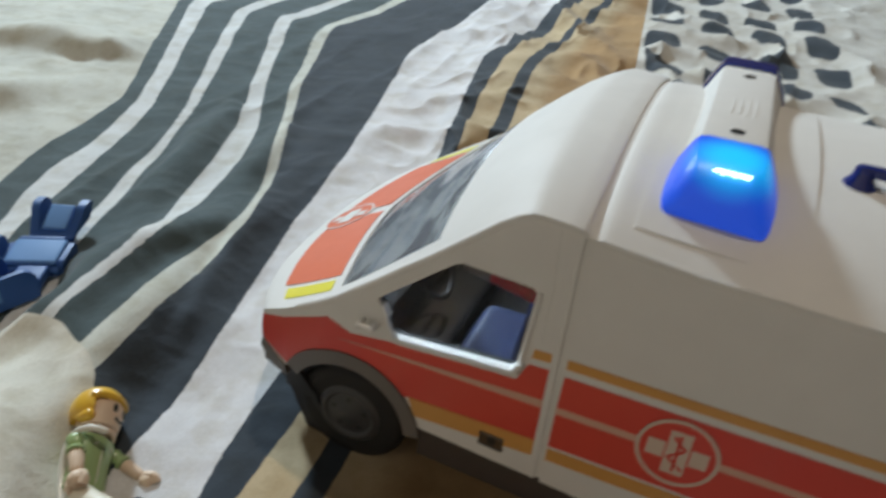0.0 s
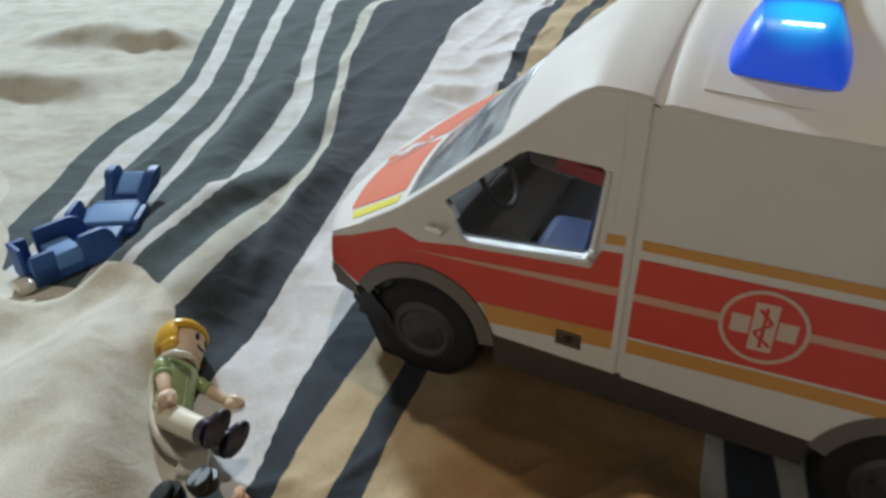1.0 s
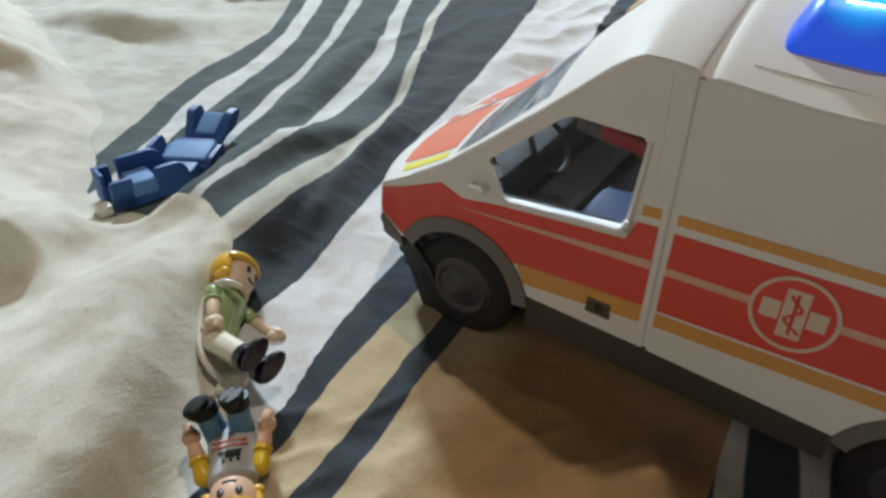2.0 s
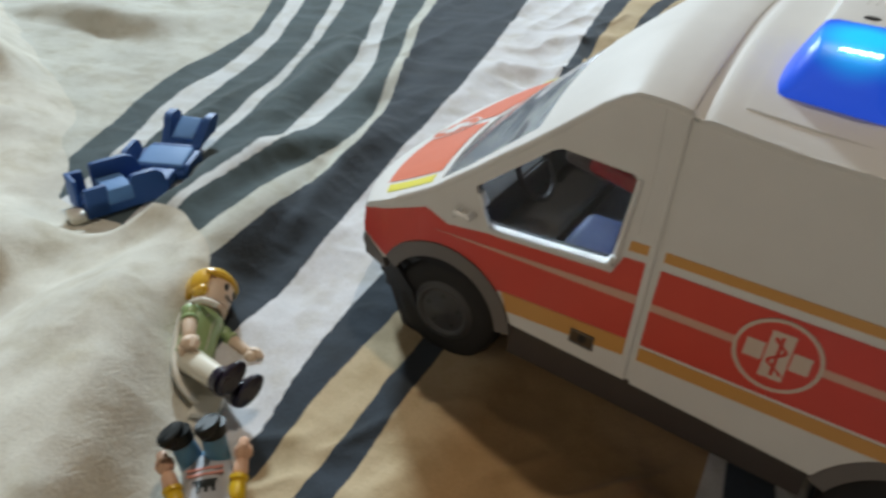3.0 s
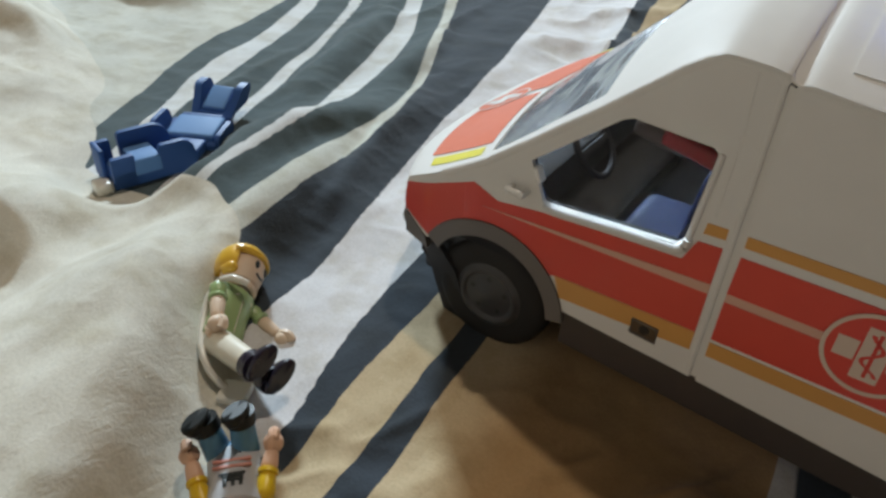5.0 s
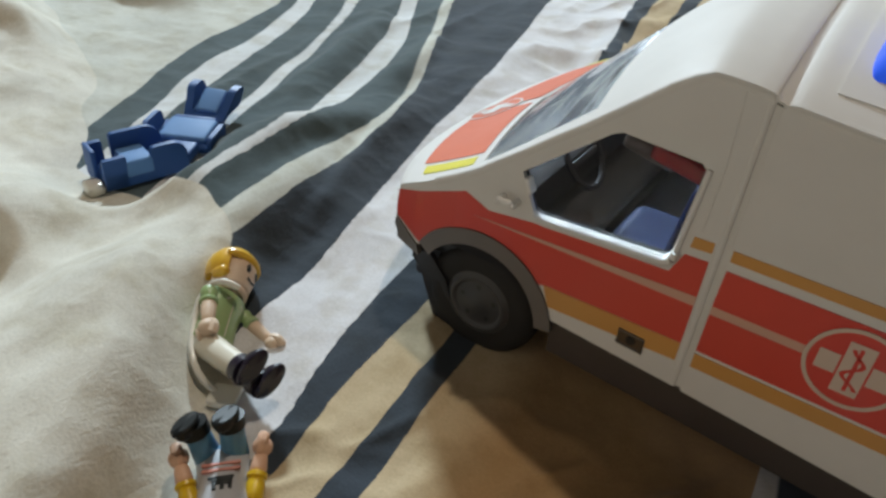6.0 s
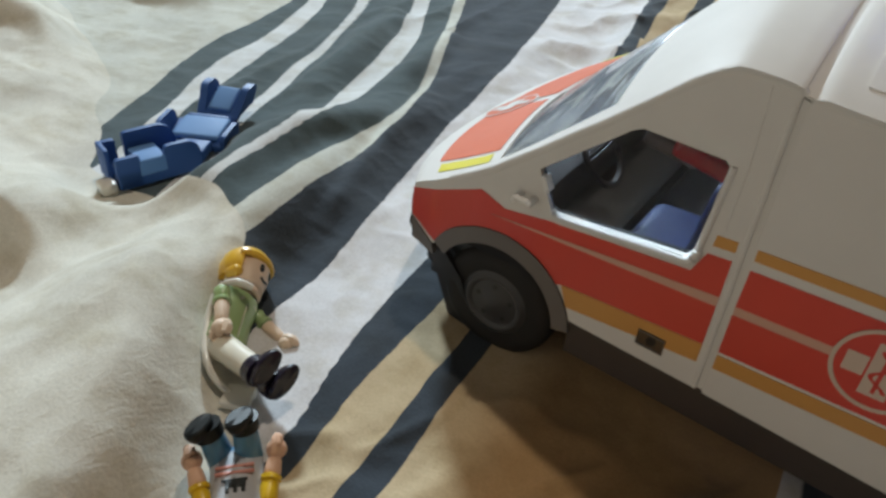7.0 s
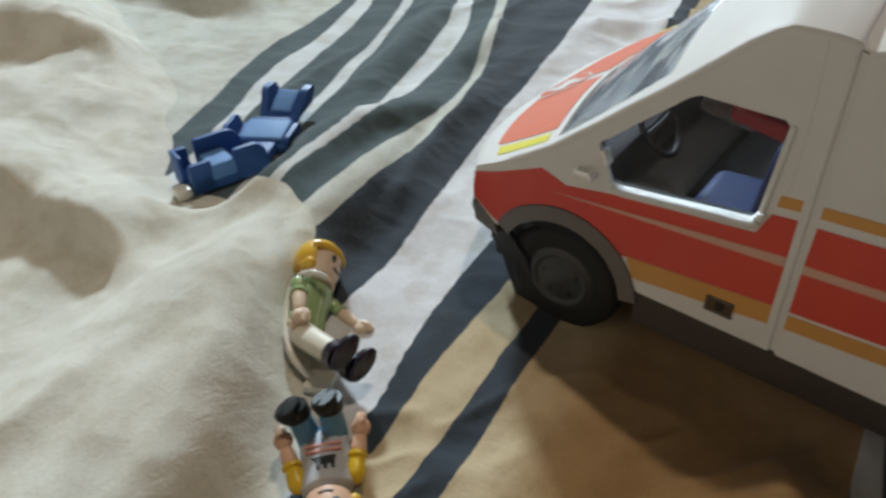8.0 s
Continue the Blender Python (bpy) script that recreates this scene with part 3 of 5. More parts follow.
def build_mattress():
    bm = bmesh.new()
    box(bm, (-0.19, 0.44, -0.33), (1.94, 2.08, 0.44), 0.05)
    tagged(finish("mattress", bm, MATTRESS, scale=False), "thick pale mattress under the bedspread", "mattress")


build_mattress()


# ---- the toy ambulance ----
def inset(x):
    """How far the body's flank is drawn in towards the nose."""
    return float(np.interp(x, [-18.2, -17.2, -15.9, -14.2, -12.0], [3.4, 2.0, 0.9, 0.3, 0.0]))


def flank(x, z, depth=0.0, out=0.0):
    return Vector((x, z * T + depth - out, z))


def bend(bm, side):
    """Draws the flat flank in towards the nose."""
    for x in (-12.0, -12.7, -13.4, -14.0, -14.5, -15.0, -15.5, -15.8):
        bmesh.ops.bisect_plane(bm, geom=bm.verts[:] + bm.edges[:] + bm.faces[:], plane_co=(x, 0, 0), plane_no=(1, 0, 0))
    for q in bm.verts:
        q.co.y += inset(q.co.x) * (1 if side is flank else -1)


def far_flank(x, z, depth=0.0, out=0.0):
    p = flank(x, z, depth, out)
    return Vector((p.x, 2 * MID - p.y, p.z))


# cross rows of the upper shell: edge x, edge z, centre x, centre z, plan power, crown power
SHELL = [
    (-15.9, 4.05, -18.9, 3.0, 2.4, 2.0),
    (-15.75, 4.65, -18.6, 3.6, 2.3, 1.9),
    (-13.4, 6.05, -16.4, 4.9, 1.75, 1.7),
    (-11.1, 7.5, -13.7, 6.4, 1.45, 1.4),
    (-9.0, 9.15, -11.3, 8.75, 1.6, 1.9),
    (-6.6, 11.1, -7.2, 12.55, 2.0, 2.3),
    (-3.7, 13.6, -4.7, 14.65, 2.2, 2.4),
    (-2.5, 14.32, -2.9, 15.6, 2.2, 2.3),
    (-1.1, 14.28, -1.1, 15.78, 2.2, 2.2),
    (-0.5, 14.18, -0.5, 15.72, 2.2, 2.2),
    (-0.34, 14.12, -0.34, 15.67, 2.2, 2.2),
]
BOXROOF = [
    (-0.08, 13.82, -0.08, 15.66, 2, 2.2),
    (0.10, 13.92, 0.10, 15.76, 2, 2.2),
    (0.45, 13.98, 0.45, 15.84, 2, 2.2),
    (1.6, 13.86, 1.6, 15.85, 2, 2.2),
    (4.0, 13.62, 4.0, 15.84, 2, 2.2),
    (9.0, 13.45, 9.0, 15.8, 2, 2.2),
    (16.4, 13.35, 16.4, 15.7, 2, 2.2),
    (17.2, 12.9, 17.2, 15.1, 2, 2.2),
]


def glide(rows, per):
    """Rows passed through smoothly."""
    a = np.array(rows, float)
    out = []
    for k in range(len(a) - 1):
        p0, p1, p2, p3 = a[max(k - 1, 0)], a[k], a[k + 1], a[min(k + 2, len(a) - 1)]
        for j in range(per):
            t = j / per
            h = 0.5 * (2 * p1 + (p2 - p0) * t + (2 * p0 - 5 * p1 + 4 * p2 - p3) * t * t + (3 * p1 - p0 - 3 * p2 + p3) * t ** 3)
            out.append(p1 + (p2 - p1) * t if per < 3 else 0.5 * h + 0.5 * (p1 + (p2 - p1) * t))
    out.append(a[-1])
    return out


def shell_point(row, v, lift=0.0):
    xe, ze, xc, zc, p, q = row
    ye = ze * T + inset(xe)
    x = xc + (xe - xc) * abs(v) ** p
    z = zc + (ze - zc) * abs(v) ** q
    return Vector((x, MID + v * (MID - ye), z + lift))


COLS = [-1, -0.985, -0.965, -0.94, -0.91, -0.87, -0.8, -0.72, -0.62, -0.5, -0.36, -0.2, 0]
COLS = COLS + [-c for c in COLS[-2::-1]]


def shell_mesh(rows, keep, lift=0.0, thick=0.0, mi=0):
    bm = bmesh.new()
    grid = [[bm.verts.new(shell_point(r, v, lift)) for v in COLS] for r in rows]
    for i in range(len(rows) - 1):
        for j in range(len(COLS) - 1):
            if keep(i, j):
                bm.faces.new((grid[i][j], grid[i][j + 1], grid[i + 1][j + 1], grid[i + 1][j]))
    for v in [v for v in bm.verts if not v.link_faces]:
        bm.verts.remove(v)
    if thick:
        bmesh.ops.recalc_face_normals(bm, faces=bm.faces[:])
        bmesh.ops.solidify(bm, geom=bm.faces[:], thickness=thick)
    return bm


WINDOW = [(-8.96, 8.17), (-5.5, 11.05), (-5.1, 11.22), (-2.0, 11.03), (-1.8, 10.85), (-2.12, 7.05), (-2.35, 6.82), (-7.9, 6.42), (-8.15, 6.5)]
FRONT_ARCH, REAR_ARCH = (-10.36, 0.32), (12.1, -1.45)


def wheel(van, cx, cz, far=False):
    """One wheel: fat rubber tyre and a grey five-hole rim."""
    sgn = -1 if far else 1
    y0 = (2 * MID - 0.75) if far else 0.75
    hub = bmesh.new()
    a, b = Vector((cx, y0 + sgn * 0.15, cz)), Vector((cx, y0 + sgn * 2.6, cz))
    lathe(hub, a, b, [(0, 2.05), (-0.03, 2.35), (0, 2.78), (0.07, 3.02), (0.2, 3.14), (0.8, 3.14), (0.95, 3.0), (1.0, 2.0)], seg=48)
    w = part("wheel", hub, TYRE, van, "black rubber tyre with grey hub")
    rim = bmesh.new()
    lathe(rim, Vector((cx, y0 - sgn * 0.02, cz)), Vector((cx, y0 + sgn * 1.0, cz)), [(0.06, 0), (0.06, 0.45), (0.12, 0.55), (0.13, 1.27), (0.04, 1.37), (0.0, 1.45), (0.0, 1.54), (0.1, 1.66), (0.3, 2.1), (1.0, 2.1)], seg=40)
    r = part("rim", rim, RIM, w)
    for k in range(5):
        hole = bmesh.new()
        ang = radians(20 + 72 * k)
        c = Vector((cx + 0.95 * math.cos(ang), y0 + sgn * 0.12, cz + 0.95 * math.sin(ang)))
        lathe(hole, c - Vector((0, sgn * 0.02, 0)), c + Vector((0, sgn * 0.2, 0)), [(0, 0.0), (0, 0.14), (0.2, 0.16), (1, 0.16)], seg=12)
        part("rim_hole", hole, DARK, w)


def sticker(van, name, loops, mat, out, label="", side=flank):
    bm = bmesh.new()
    fine = []
    for lp in loops:
        dense = []
        for (ax, az), (bx, bz) in zip(lp, lp[1:] + lp[:1]):
            n = max(1, int(math.hypot(bx - ax, bz - az) / 0.8))
            dense += [(ax + (bx - ax) * k / n, az + (bz - az) * k / n) for k in range(n)]
        fine.append(dense)
    plate(bm, fine, lambda x, z, d: side(x, z, d, out), 0.03)
    bend(bm, side)
    return part(name, bm, mat, van, label, smooth=False)


def ring(cx, cz, r, n=40, sx=1.0):
    return [(cx + sx * r * math.cos(math.tau * k / n), cz + r * math.sin(math.tau * k / n)) for k in range(n)]


def emblem(van, cx, cz, out, side=flank):
    """Round badge: white ring, white cross of bars with a staff and a winding line."""
    sticker(van, "badge_ground", [ring(cx, cz, 1.68)], RED, out, side=side)
    sticker(van, "badge_ring", [ring(cx, cz, 1.72), ring(cx, cz, 1.56)[::-1]], OFFWHITE, out + 0.02, side=side)
    sticker(van, "badge_bar", [[(cx - 0.46, cz - 1.12), (cx + 0.46, cz - 1.12), (cx + 0.46, cz + 1.12), (cx - 0.46, cz + 1.12)]], OFFWHITE, out + 0.02, side=side)
    for s in (-1, 1):
        sticker(van, "badge_block", [[(cx + s * 0.9 - 0.36, cz - 0.42), (cx + s * 0.9 + 0.36, cz - 0.42), (cx + s * 0.9 + 0.36, cz + 0.42), (cx + s * 0.9 - 0.36, cz + 0.42)]], OFFWHITE, out + 0.02, side=side)
    sticker(van, "badge_staff", [[(cx - 0.07, cz - 0.95), (cx + 0.07, cz - 0.95), (cx + 0.07, cz + 0.95), (cx - 0.07, cz + 0.95)]], RED, out + 0.04, side=side)
    left = [(cx + 0.32 * math.sin(4.8 * t) * (1 - 0.35 * (t + 1) / 2) - 0.085, cz + 0.85 * t) for t in np.linspace(-1, 1, 26)]
    right = [(x + 0.17, z) for x, z in left]
    sticker(van, "badge_snake", [left + right[::-1]], RED, out + 0.04, side=side)


def build_van():
    van = thing("toy_ambulance", (0, MID, -2.9), "white plastic toy ambulance with red and orange stripes on the bed", "toy vehicle")
    rows = glide(SHELL, 5)
    base = [3 * 5, 5 * 5]
    glassed = lambda i, j: base[0] <= i < base[1] and 4 <= j < len(COLS) - 5
    part("cab_shell", shell_mesh(rows, lambda i, j: not glassed(i, j), thick=0.25), WHITE, van)
    screen = part("windscreen", shell_mesh(rows, glassed, lift=-0.06, thick=0.06), GLASS, van, "clear windscreen with soft reflections")
    screen.visible_shadow = False
    # flanks
    nose = [(-15.9, 2.75), (-14.25, 2.1)]
    arch1 = arc(*FRONT_ARCH, 4.1, 154, 17, 22)
    top = [(-0.34, 14.02), (-0.5, 14.18), (-1.1, 14.28), (-2.5, 14.32), (-3.0, 14.08), (-3.7, 13.6), (-5.2, 12.3), (-6.6, 11.1), (-7.8, 10.15), (-9.0, 9.15), (-10.1, 8.3), (-11.1, 7.5), (-12.2, 6.8), (-13.4, 6.05), (-15.75, 4.65), (-15.9, 4.05)]
    for side in (flank, far_flank):
        bm = bmesh.new()
        plate(bm, [nose + arch1 + [(-6.2, 1.5), (-3.4, 1.3), (-0.34, 1.1)] + [(-0.34, z) for z in (4, 7, 10, 12)] + top, WINDOW], lambda x, z, d: side(x, z, d), 0.28)
        bend(bm, side)
        part("cab_side", bm, WHITE, van)
        bm = bmesh.new()
        arch2 = arc(*REAR_ARCH, 4.35, 155, 8, 22)
        plate(bm, [[(-0.05, 1.08), (4, 0.75), (8.1, 0.4)] + arch2 + [(17.1, -0.6), (17.2, 12.9), (16.4, 13.35), (9, 13.45), (4, 13.62), (1.6, 13.86), (0.45, 13.98), (0.1, 13.92), (-0.05, 13.75)]], lambda x, z, d: side(x, z, d, 0.05), 0.3)
        part("box_side", bm, WHITE, van)
        # rounded edges where roof and flank meet
        for name, line in (("roof_edge", [(0.16, 13.9), (0.45, 13.98), (1.6, 13.86), (4, 13.62), (9, 13.45), (16.4, 13.35), (17.0, 13.0)]), ("pillar_edge", top[:-2])):
            bm = bmesh.new()
            pts = []
            for x, z in line:
                p = side(x, z - 0.19, (0.20 if name == "pillar_edge" else 0.16) + inset(x))
                pts.append(p)
            tube(bm, pts, 0.24, seg=14)
            part(name, bm, WHITE, van)
        # raised lip round the side window
        bm = bmesh.new()
        post = [(-1.66, 10.9), (-1.7, 10.2), (-1.8, 9.0), (-1.88, 8.0), (-1.95, 7.25)]
        tube(bm, [side(x, z, 0.0, 0.02) for x, z in post], 0.12, seg=12)
        lip = [(-1.95, 7.25)] + arc(-2.55, 7.2, 0.6, 0, -86, 14) + [(-3.2, 6.57), (-4.4, 6.5), (-5.6, 6.4), (-6.8, 6.32), (-7.6, 6.27), (-8.05, 6.3)]
        tube(bm, [side(x, z, 0.0, 0.08) for x, z in lip], 0.19, seg=14)
        part("window_lip", bm, WHITE, van)
        bm = bmesh.new()
        plate(bm, [[(-5.4 + (x + 5.4) * 0.995, 8.9 + (z - 8.9) * 0.99) for x, z in WINDOW]], lambda x, z, d: side(x, z, d + 0.2), 0.05)
        pane = part("side_window", bm, HAZE, van, "slightly hazy clear side window")
        pane.visible_shadow = False
        # wheel arch trims and sills
        for (cx, cz), r, a0, a1 in ((FRONT_ARCH, 4.1, 151, 8), (REAR_ARCH, 4.35, 158, 5)):
            bm = bmesh.new()
            plate(bm, [arc(cx, cz, r + 0.06, a0, a1, 26) + arc(cx, cz, r - 0.75, a1, a0, 26)], lambda x, z, d: side(x, z, d, 0.12), 0.6)
            bend(bm, side)
            part("wheel_arch", bm, GREY, van, "grey plastic wheel arch trim")
        bm = bmesh.new()
        plate(bm, [[(-15.85, 2.75), (-14.2, 2.08), (-14.0, 1.55), (-15.75, 1.6)]], lambda x, z, d: side(x, z, d, 0.08), 0.35)
        bend(bm, side)
        part("bumper_corner", bm, GREY, van)
        # added dark sheet that stops light reaching the cloth beside the front wheel
        bm = bmesh.new()
        plate(bm, [[(-15.3, 1.62), (-13.5, 1.6), (-12.5, 0.4), (-12.0, -2.0), (-12.0, -3.1), (-13.5, -3.1), (-13.85, -1.6), (-14.35, 0.3)]], lambda x, z, d: side(x, z, d + 0.35 + max(0, 1.6 - z) * 0.22, 0.0), 0.35)
        bend(bm, side)
        part("blocker_corner", bm, BLOCKER, van)
        bm = bmesh.new()
        plate(bm, [[(-6.3, 1.52), (-3.4, 1.32), (0, 1.1), (4, 0.77), (8.0, 0.42), (8.1, -1.6), (3, -1.2), (-2, -0.8), (-6.4, -0.5)]], lambda x, z, d: side(x, z, d + 0.06 + max(0, 0.6 - z) * 0.25), 0.3)
        part("sill", bm, SHADEGREY, van, "grey plastic sill, darkened for its shade")
    # box roof with its front lip and end wall
    part("box_roof", shell_mesh(glide(BOXROOF, 4), lambda i, j: True, thick=0.3), WHITE, van)
    for name, x, z0, row in (("box_front", 0.02, 1.2, BOXROOF[0]), ("rear_wall", 17.1, -0.6, BOXROOF[-1])):
        bm = bmesh.new()
        prof = [(v, shell_point(row, v)) for v in COLS]
        pts = [Vector((x, p.y, p.z - 0.25)) for _, p in prof]
        pts = [Vector((x, 0.5, z0))] + pts + [Vector((x, 2 * MID - 0.5, z0))]
        a, b = [bm.verts.new(p) for p in pts], [bm.verts.new(p + Vector((0.25, 0, 0))) for p in pts]
        bm.faces.new(a)
        bm.faces.new(b[::-1])
        for k in range(len(a)):
            j = (k + 1) % len(a)
            bm.faces.new((a[k], a[j], b[j], b[k]))
        part(name, bm, WHITE, van, smooth=False)
    for side in (flank, far_flank):
        bm = bmesh.new()
        plate(bm, [[(-0.7, 0.95), (0.6, 0.85), (0.6, 13.5), (-0.7, 13.95)]], lambda x, z, d: side(x, z, d + 0.10), 0.12)
        part("groove_liner", bm, WHITE, van)
        for x, z1 in ((-0.44, 14.05), (0.06, 13.8)):
            bm = bmesh.new()
            tube(bm, [side(x, z, 0.10, 0.0) for z in np.linspace(1.1, z1, 12)], 0.13, seg=10)
            part("groove_lip", bm, WHITE, van)
    part("groove_roof", shell_mesh(glide([(-0.8, 14.1, -0.8, 15.62, 2.2, 2.2), (0.3, 13.84, 0.3, 15.62, 2, 2.2)], 2), lambda i, j: True, thick=0.1), WHITE, van)
    # nose: red apron, grey bumper, lights
    def nose_strip(z0, z1, out0, out1, mi=0, thick=0.3):
        bm = bmesh.new()
        vs = np.linspace(-1, 1, 41)
        def at(v, z, out):
            x = -18.45 + 2.55 * abs(v) ** 2.6
            drop = 0.75 * (1 - abs(v) ** 2.6) * max(0.0, z - 2.7) / 1.5
            return Vector((x - out, MID + v * (MID - z * T - 0.9 + out * 0.7), z - drop))
        lev = [(z0, out0), ((z0 * 2 + z1) / 3, out0 * 0.5 + out1 * 0.5 + 0.06), ((z0 + 2 * z1) / 3, out1 + 0.05), (z1, out1)]
        g = [[bm.verts.new(at(v, z, o)) for v in vs] for z, o in lev]
        for r1, r2 in zip(g, g[1:]):
            for k in range(len(vs) - 1):
                bm.faces.new((r1[k], r1[k + 1], r2[k + 1], r2[k]))
        bmesh.ops.recalc_face_normals(bm, faces=bm.faces[:])
        bmesh.ops.solidify(bm, geom=bm.faces[:], thickness=thick)
        return bm
    part("front_apron", nose_strip(2.7, 4.2, 0.0, 0.0), RED, van, "red front apron")
    part("bumper", nose_strip(1.6, 2.7, -0.15, 0.06, thick=0.5), GREY, van, "grey front bumper")
    # added strip that casts the nose's shade on the cloth
    part("front_blocker", nose_strip(-2.3, 1.62, -2.3, -0.8, thick=0.4), BLOCKER, van, "charcoal strip added under the bumper to block light")
    # underbody, extended downwards out of view to stop light passing under the toy
    bm = bmesh.new()
    box(bm, (0.8, MID, -0.35), (29, 2 * MID - 7.4, 2.9), 0.3)
    box(bm, (-14.3, MID, 0.6), (2.4, 2 * MID - 4.4, 4.0), 0.3)
    for x in (-10.5, 12.0):
        box(bm, (x, MID, 2.6 if x < 0 else 1.2), (8.0, 2 * MID - 2.2, 2.2), 0.3)
    part("underbody", bm, DARK, van)
    # wheels
    for cx, cz in ((-10.6, -0.2), (11.9, -1.9)):
        wheel(van, cx, cz)
        wheel(van, cx, cz, far=True)
    # stripes on both flanks
    a1 = arc(*FRONT_ARCH, 4.17, 152, 42, 16)
    for side in (flank, far_flank):
        o = 0.03
        sticker(van, "red_stripe", [[(-15.9, 4.3), (-11.62, 6.22), (-11.3, 6.12), (-10.3, 5.72), (-8.1, 6.0), (-2.0, 6.32), (-1.6, 7.3), (-0.66, 7.34), (-0.66, 3.36), (-6.95, 3.2)] + a1[::-1] + [(-15.9, 2.85)]], RED, o, side=side)
        sticker(van, "white_line", [[(-11.0, 5.22), (-0.66, 5.70), (-0.66, 5.26)]], LINE, o + 0.02, side=side)
        sticker(van, "orange_stripe", [[(-7.02, 3.17), (-0.66, 3.33), (-0.66, 2.42), (-6.62, 2.16)]], ORANGE, o, side=side)
        sticker(van, "orange_block", [[(-1.5, 7.68), (-0.66, 7.72), (-0.66, 8.18), (-1.45, 8.16)]], ORANGE, o, side=side)
        o = 0.09
        sticker(van, "red_stripe", [[(0.05, 7.3), (0.0, 5.62), (17, 5.62), (17, 7.3)]], RED, o, side=side)
        sticker(van, "red_stripe", [[(0.0, 5.22), (-0.0, 3.36), (17, 3.36), (17, 5.22)]], RED, o, side=side)
        sticker(van, "white_line", [[(0.0, 5.66), (0.0, 5.18), (17, 5.18), (17, 5.66)]], LINE, o - 0.02, side=side)
        sticker(van, "orange_stripe", [[(0.05, 7.72), (0.05, 8.2), (17, 8.2), (17, 7.72)]], ORANGE, o, side=side)
        sticker(van, "orange_stripe", [[(0.0, 3.2), (0.0, 2.5), (17, 2.5), (17, 3.2)]], ORANGE, o, side=side)
        emblem(van, 5.25, 5.42, o + 0.04, side)
        # fuel flap recess
        bm = bmesh.new()
        plate(bm, [[(-3.2, 2.08), (-2.06, 2.0), (-2.06, 2.7), (-3.2, 2.76)]], lambda x, z, d: side(x, z, d, 0.05), 0.03)
        cap = part("flap_recess", bm, BROWN, van, "dark square recess with a brown rim")
        bm = bmesh.new()
        pts = [side(x, z, 0, 0.06) for x, z in [(-3.2, 2.08), (-2.06, 2.0), (-2.06, 2.7), (-3.2, 2.76), (-3.2, 2.08)]]
        tube(bm, pts, 0.06, seg=6)
        part("recess_rim", bm, GREY, cap)
        bm = bmesh.new()
        c = side(-2.62, 2.38, 0, 0.08)
        lathe(bm, c, c + Vector((0, 0.05, 0)), [(0, 0), (0, 0.2), (1, 0.24)], seg=16)
        part("recess_button", bm, DARK, cap)
        # door seam
        bm = bmesh.new()
        seam = [side(x, z, 0.02, 0.0) for x, z in [(-1.25, 8.5), (-1.2, 11.2), (-1.35, 14.2)]]
        tube(bm, seam, 0.05, seg=6)
        part("door_seam", bm, WHITE, van)
        # mirror clip on the door and the mirror blade at the window's corner
        d = Vector((0, 1 if side is flank else -1, 0))
        bm = bmesh.new()
        c = side(-9.32, 6.82, 0, 0.6)
        capsule(bm, c + Vector((-0.42, 0, 0.06)), c + Vector((0.38, 0, -0.02)), 0.13, 0.15)
        for dx, r0 in ((-0.34, 0.15), (0.36, 0.17)):
            capsule(bm, c + Vector((dx, 0, -0.1)) + d * 0.8, c + Vector((dx, 0, -0.1)) - d * 0.12, r0, r0 * 0.8)
        clip = part("mirror_clip", bm, CHROME, van, "small shiny white mirror clip")
        bm = bmesh.new()
        box(bm, side(-8.5, 7.72, 0.0, 0.05), (0.24, 0.5, 0.72), 0.09, Matrix.Rotation(radians(-24), 4, "Y"), seg=3)
        part("mirror_blade", bm, CHROME, clip, "white mirror blade")
    # bonnet stickers follow the shell
    def bonnet(name, r0, r1, v0, v1, mat, lift):
        rr = rows
        bm = bmesh.new()
        ii, vv = np.linspace(r0, r1, 9), np.linspace(v0, v1, 13)
        def at(i, v):
            k = min(int(i), len(rr) - 2)
            row = rr[k] + (rr[k + 1] - rr[k]) * (i - k)
            return shell_point(row, v, lift)
        g = [[bm.verts.new(at(i, v)) for v in vv] for i in ii]
        for a, b in zip(g, g[1:]):
            for k in range(len(vv) - 1):
                bm.faces.new((a[k], a[k + 1], b[k + 1], b[k]))
        return part(name, bm, mat, van)
    for s in (-1, 1):
        bonnet("bonnet_sticker", 7.5, 14.3, s * 0.045, s * 0.79, CORAL, 0.035)
        bonnet("indicator", 8.0, 13.9, s * 0.825, s * 0.92, YELLOW, 0.035)
    return van, rows


VAN, VAN_ROWS = build_van()


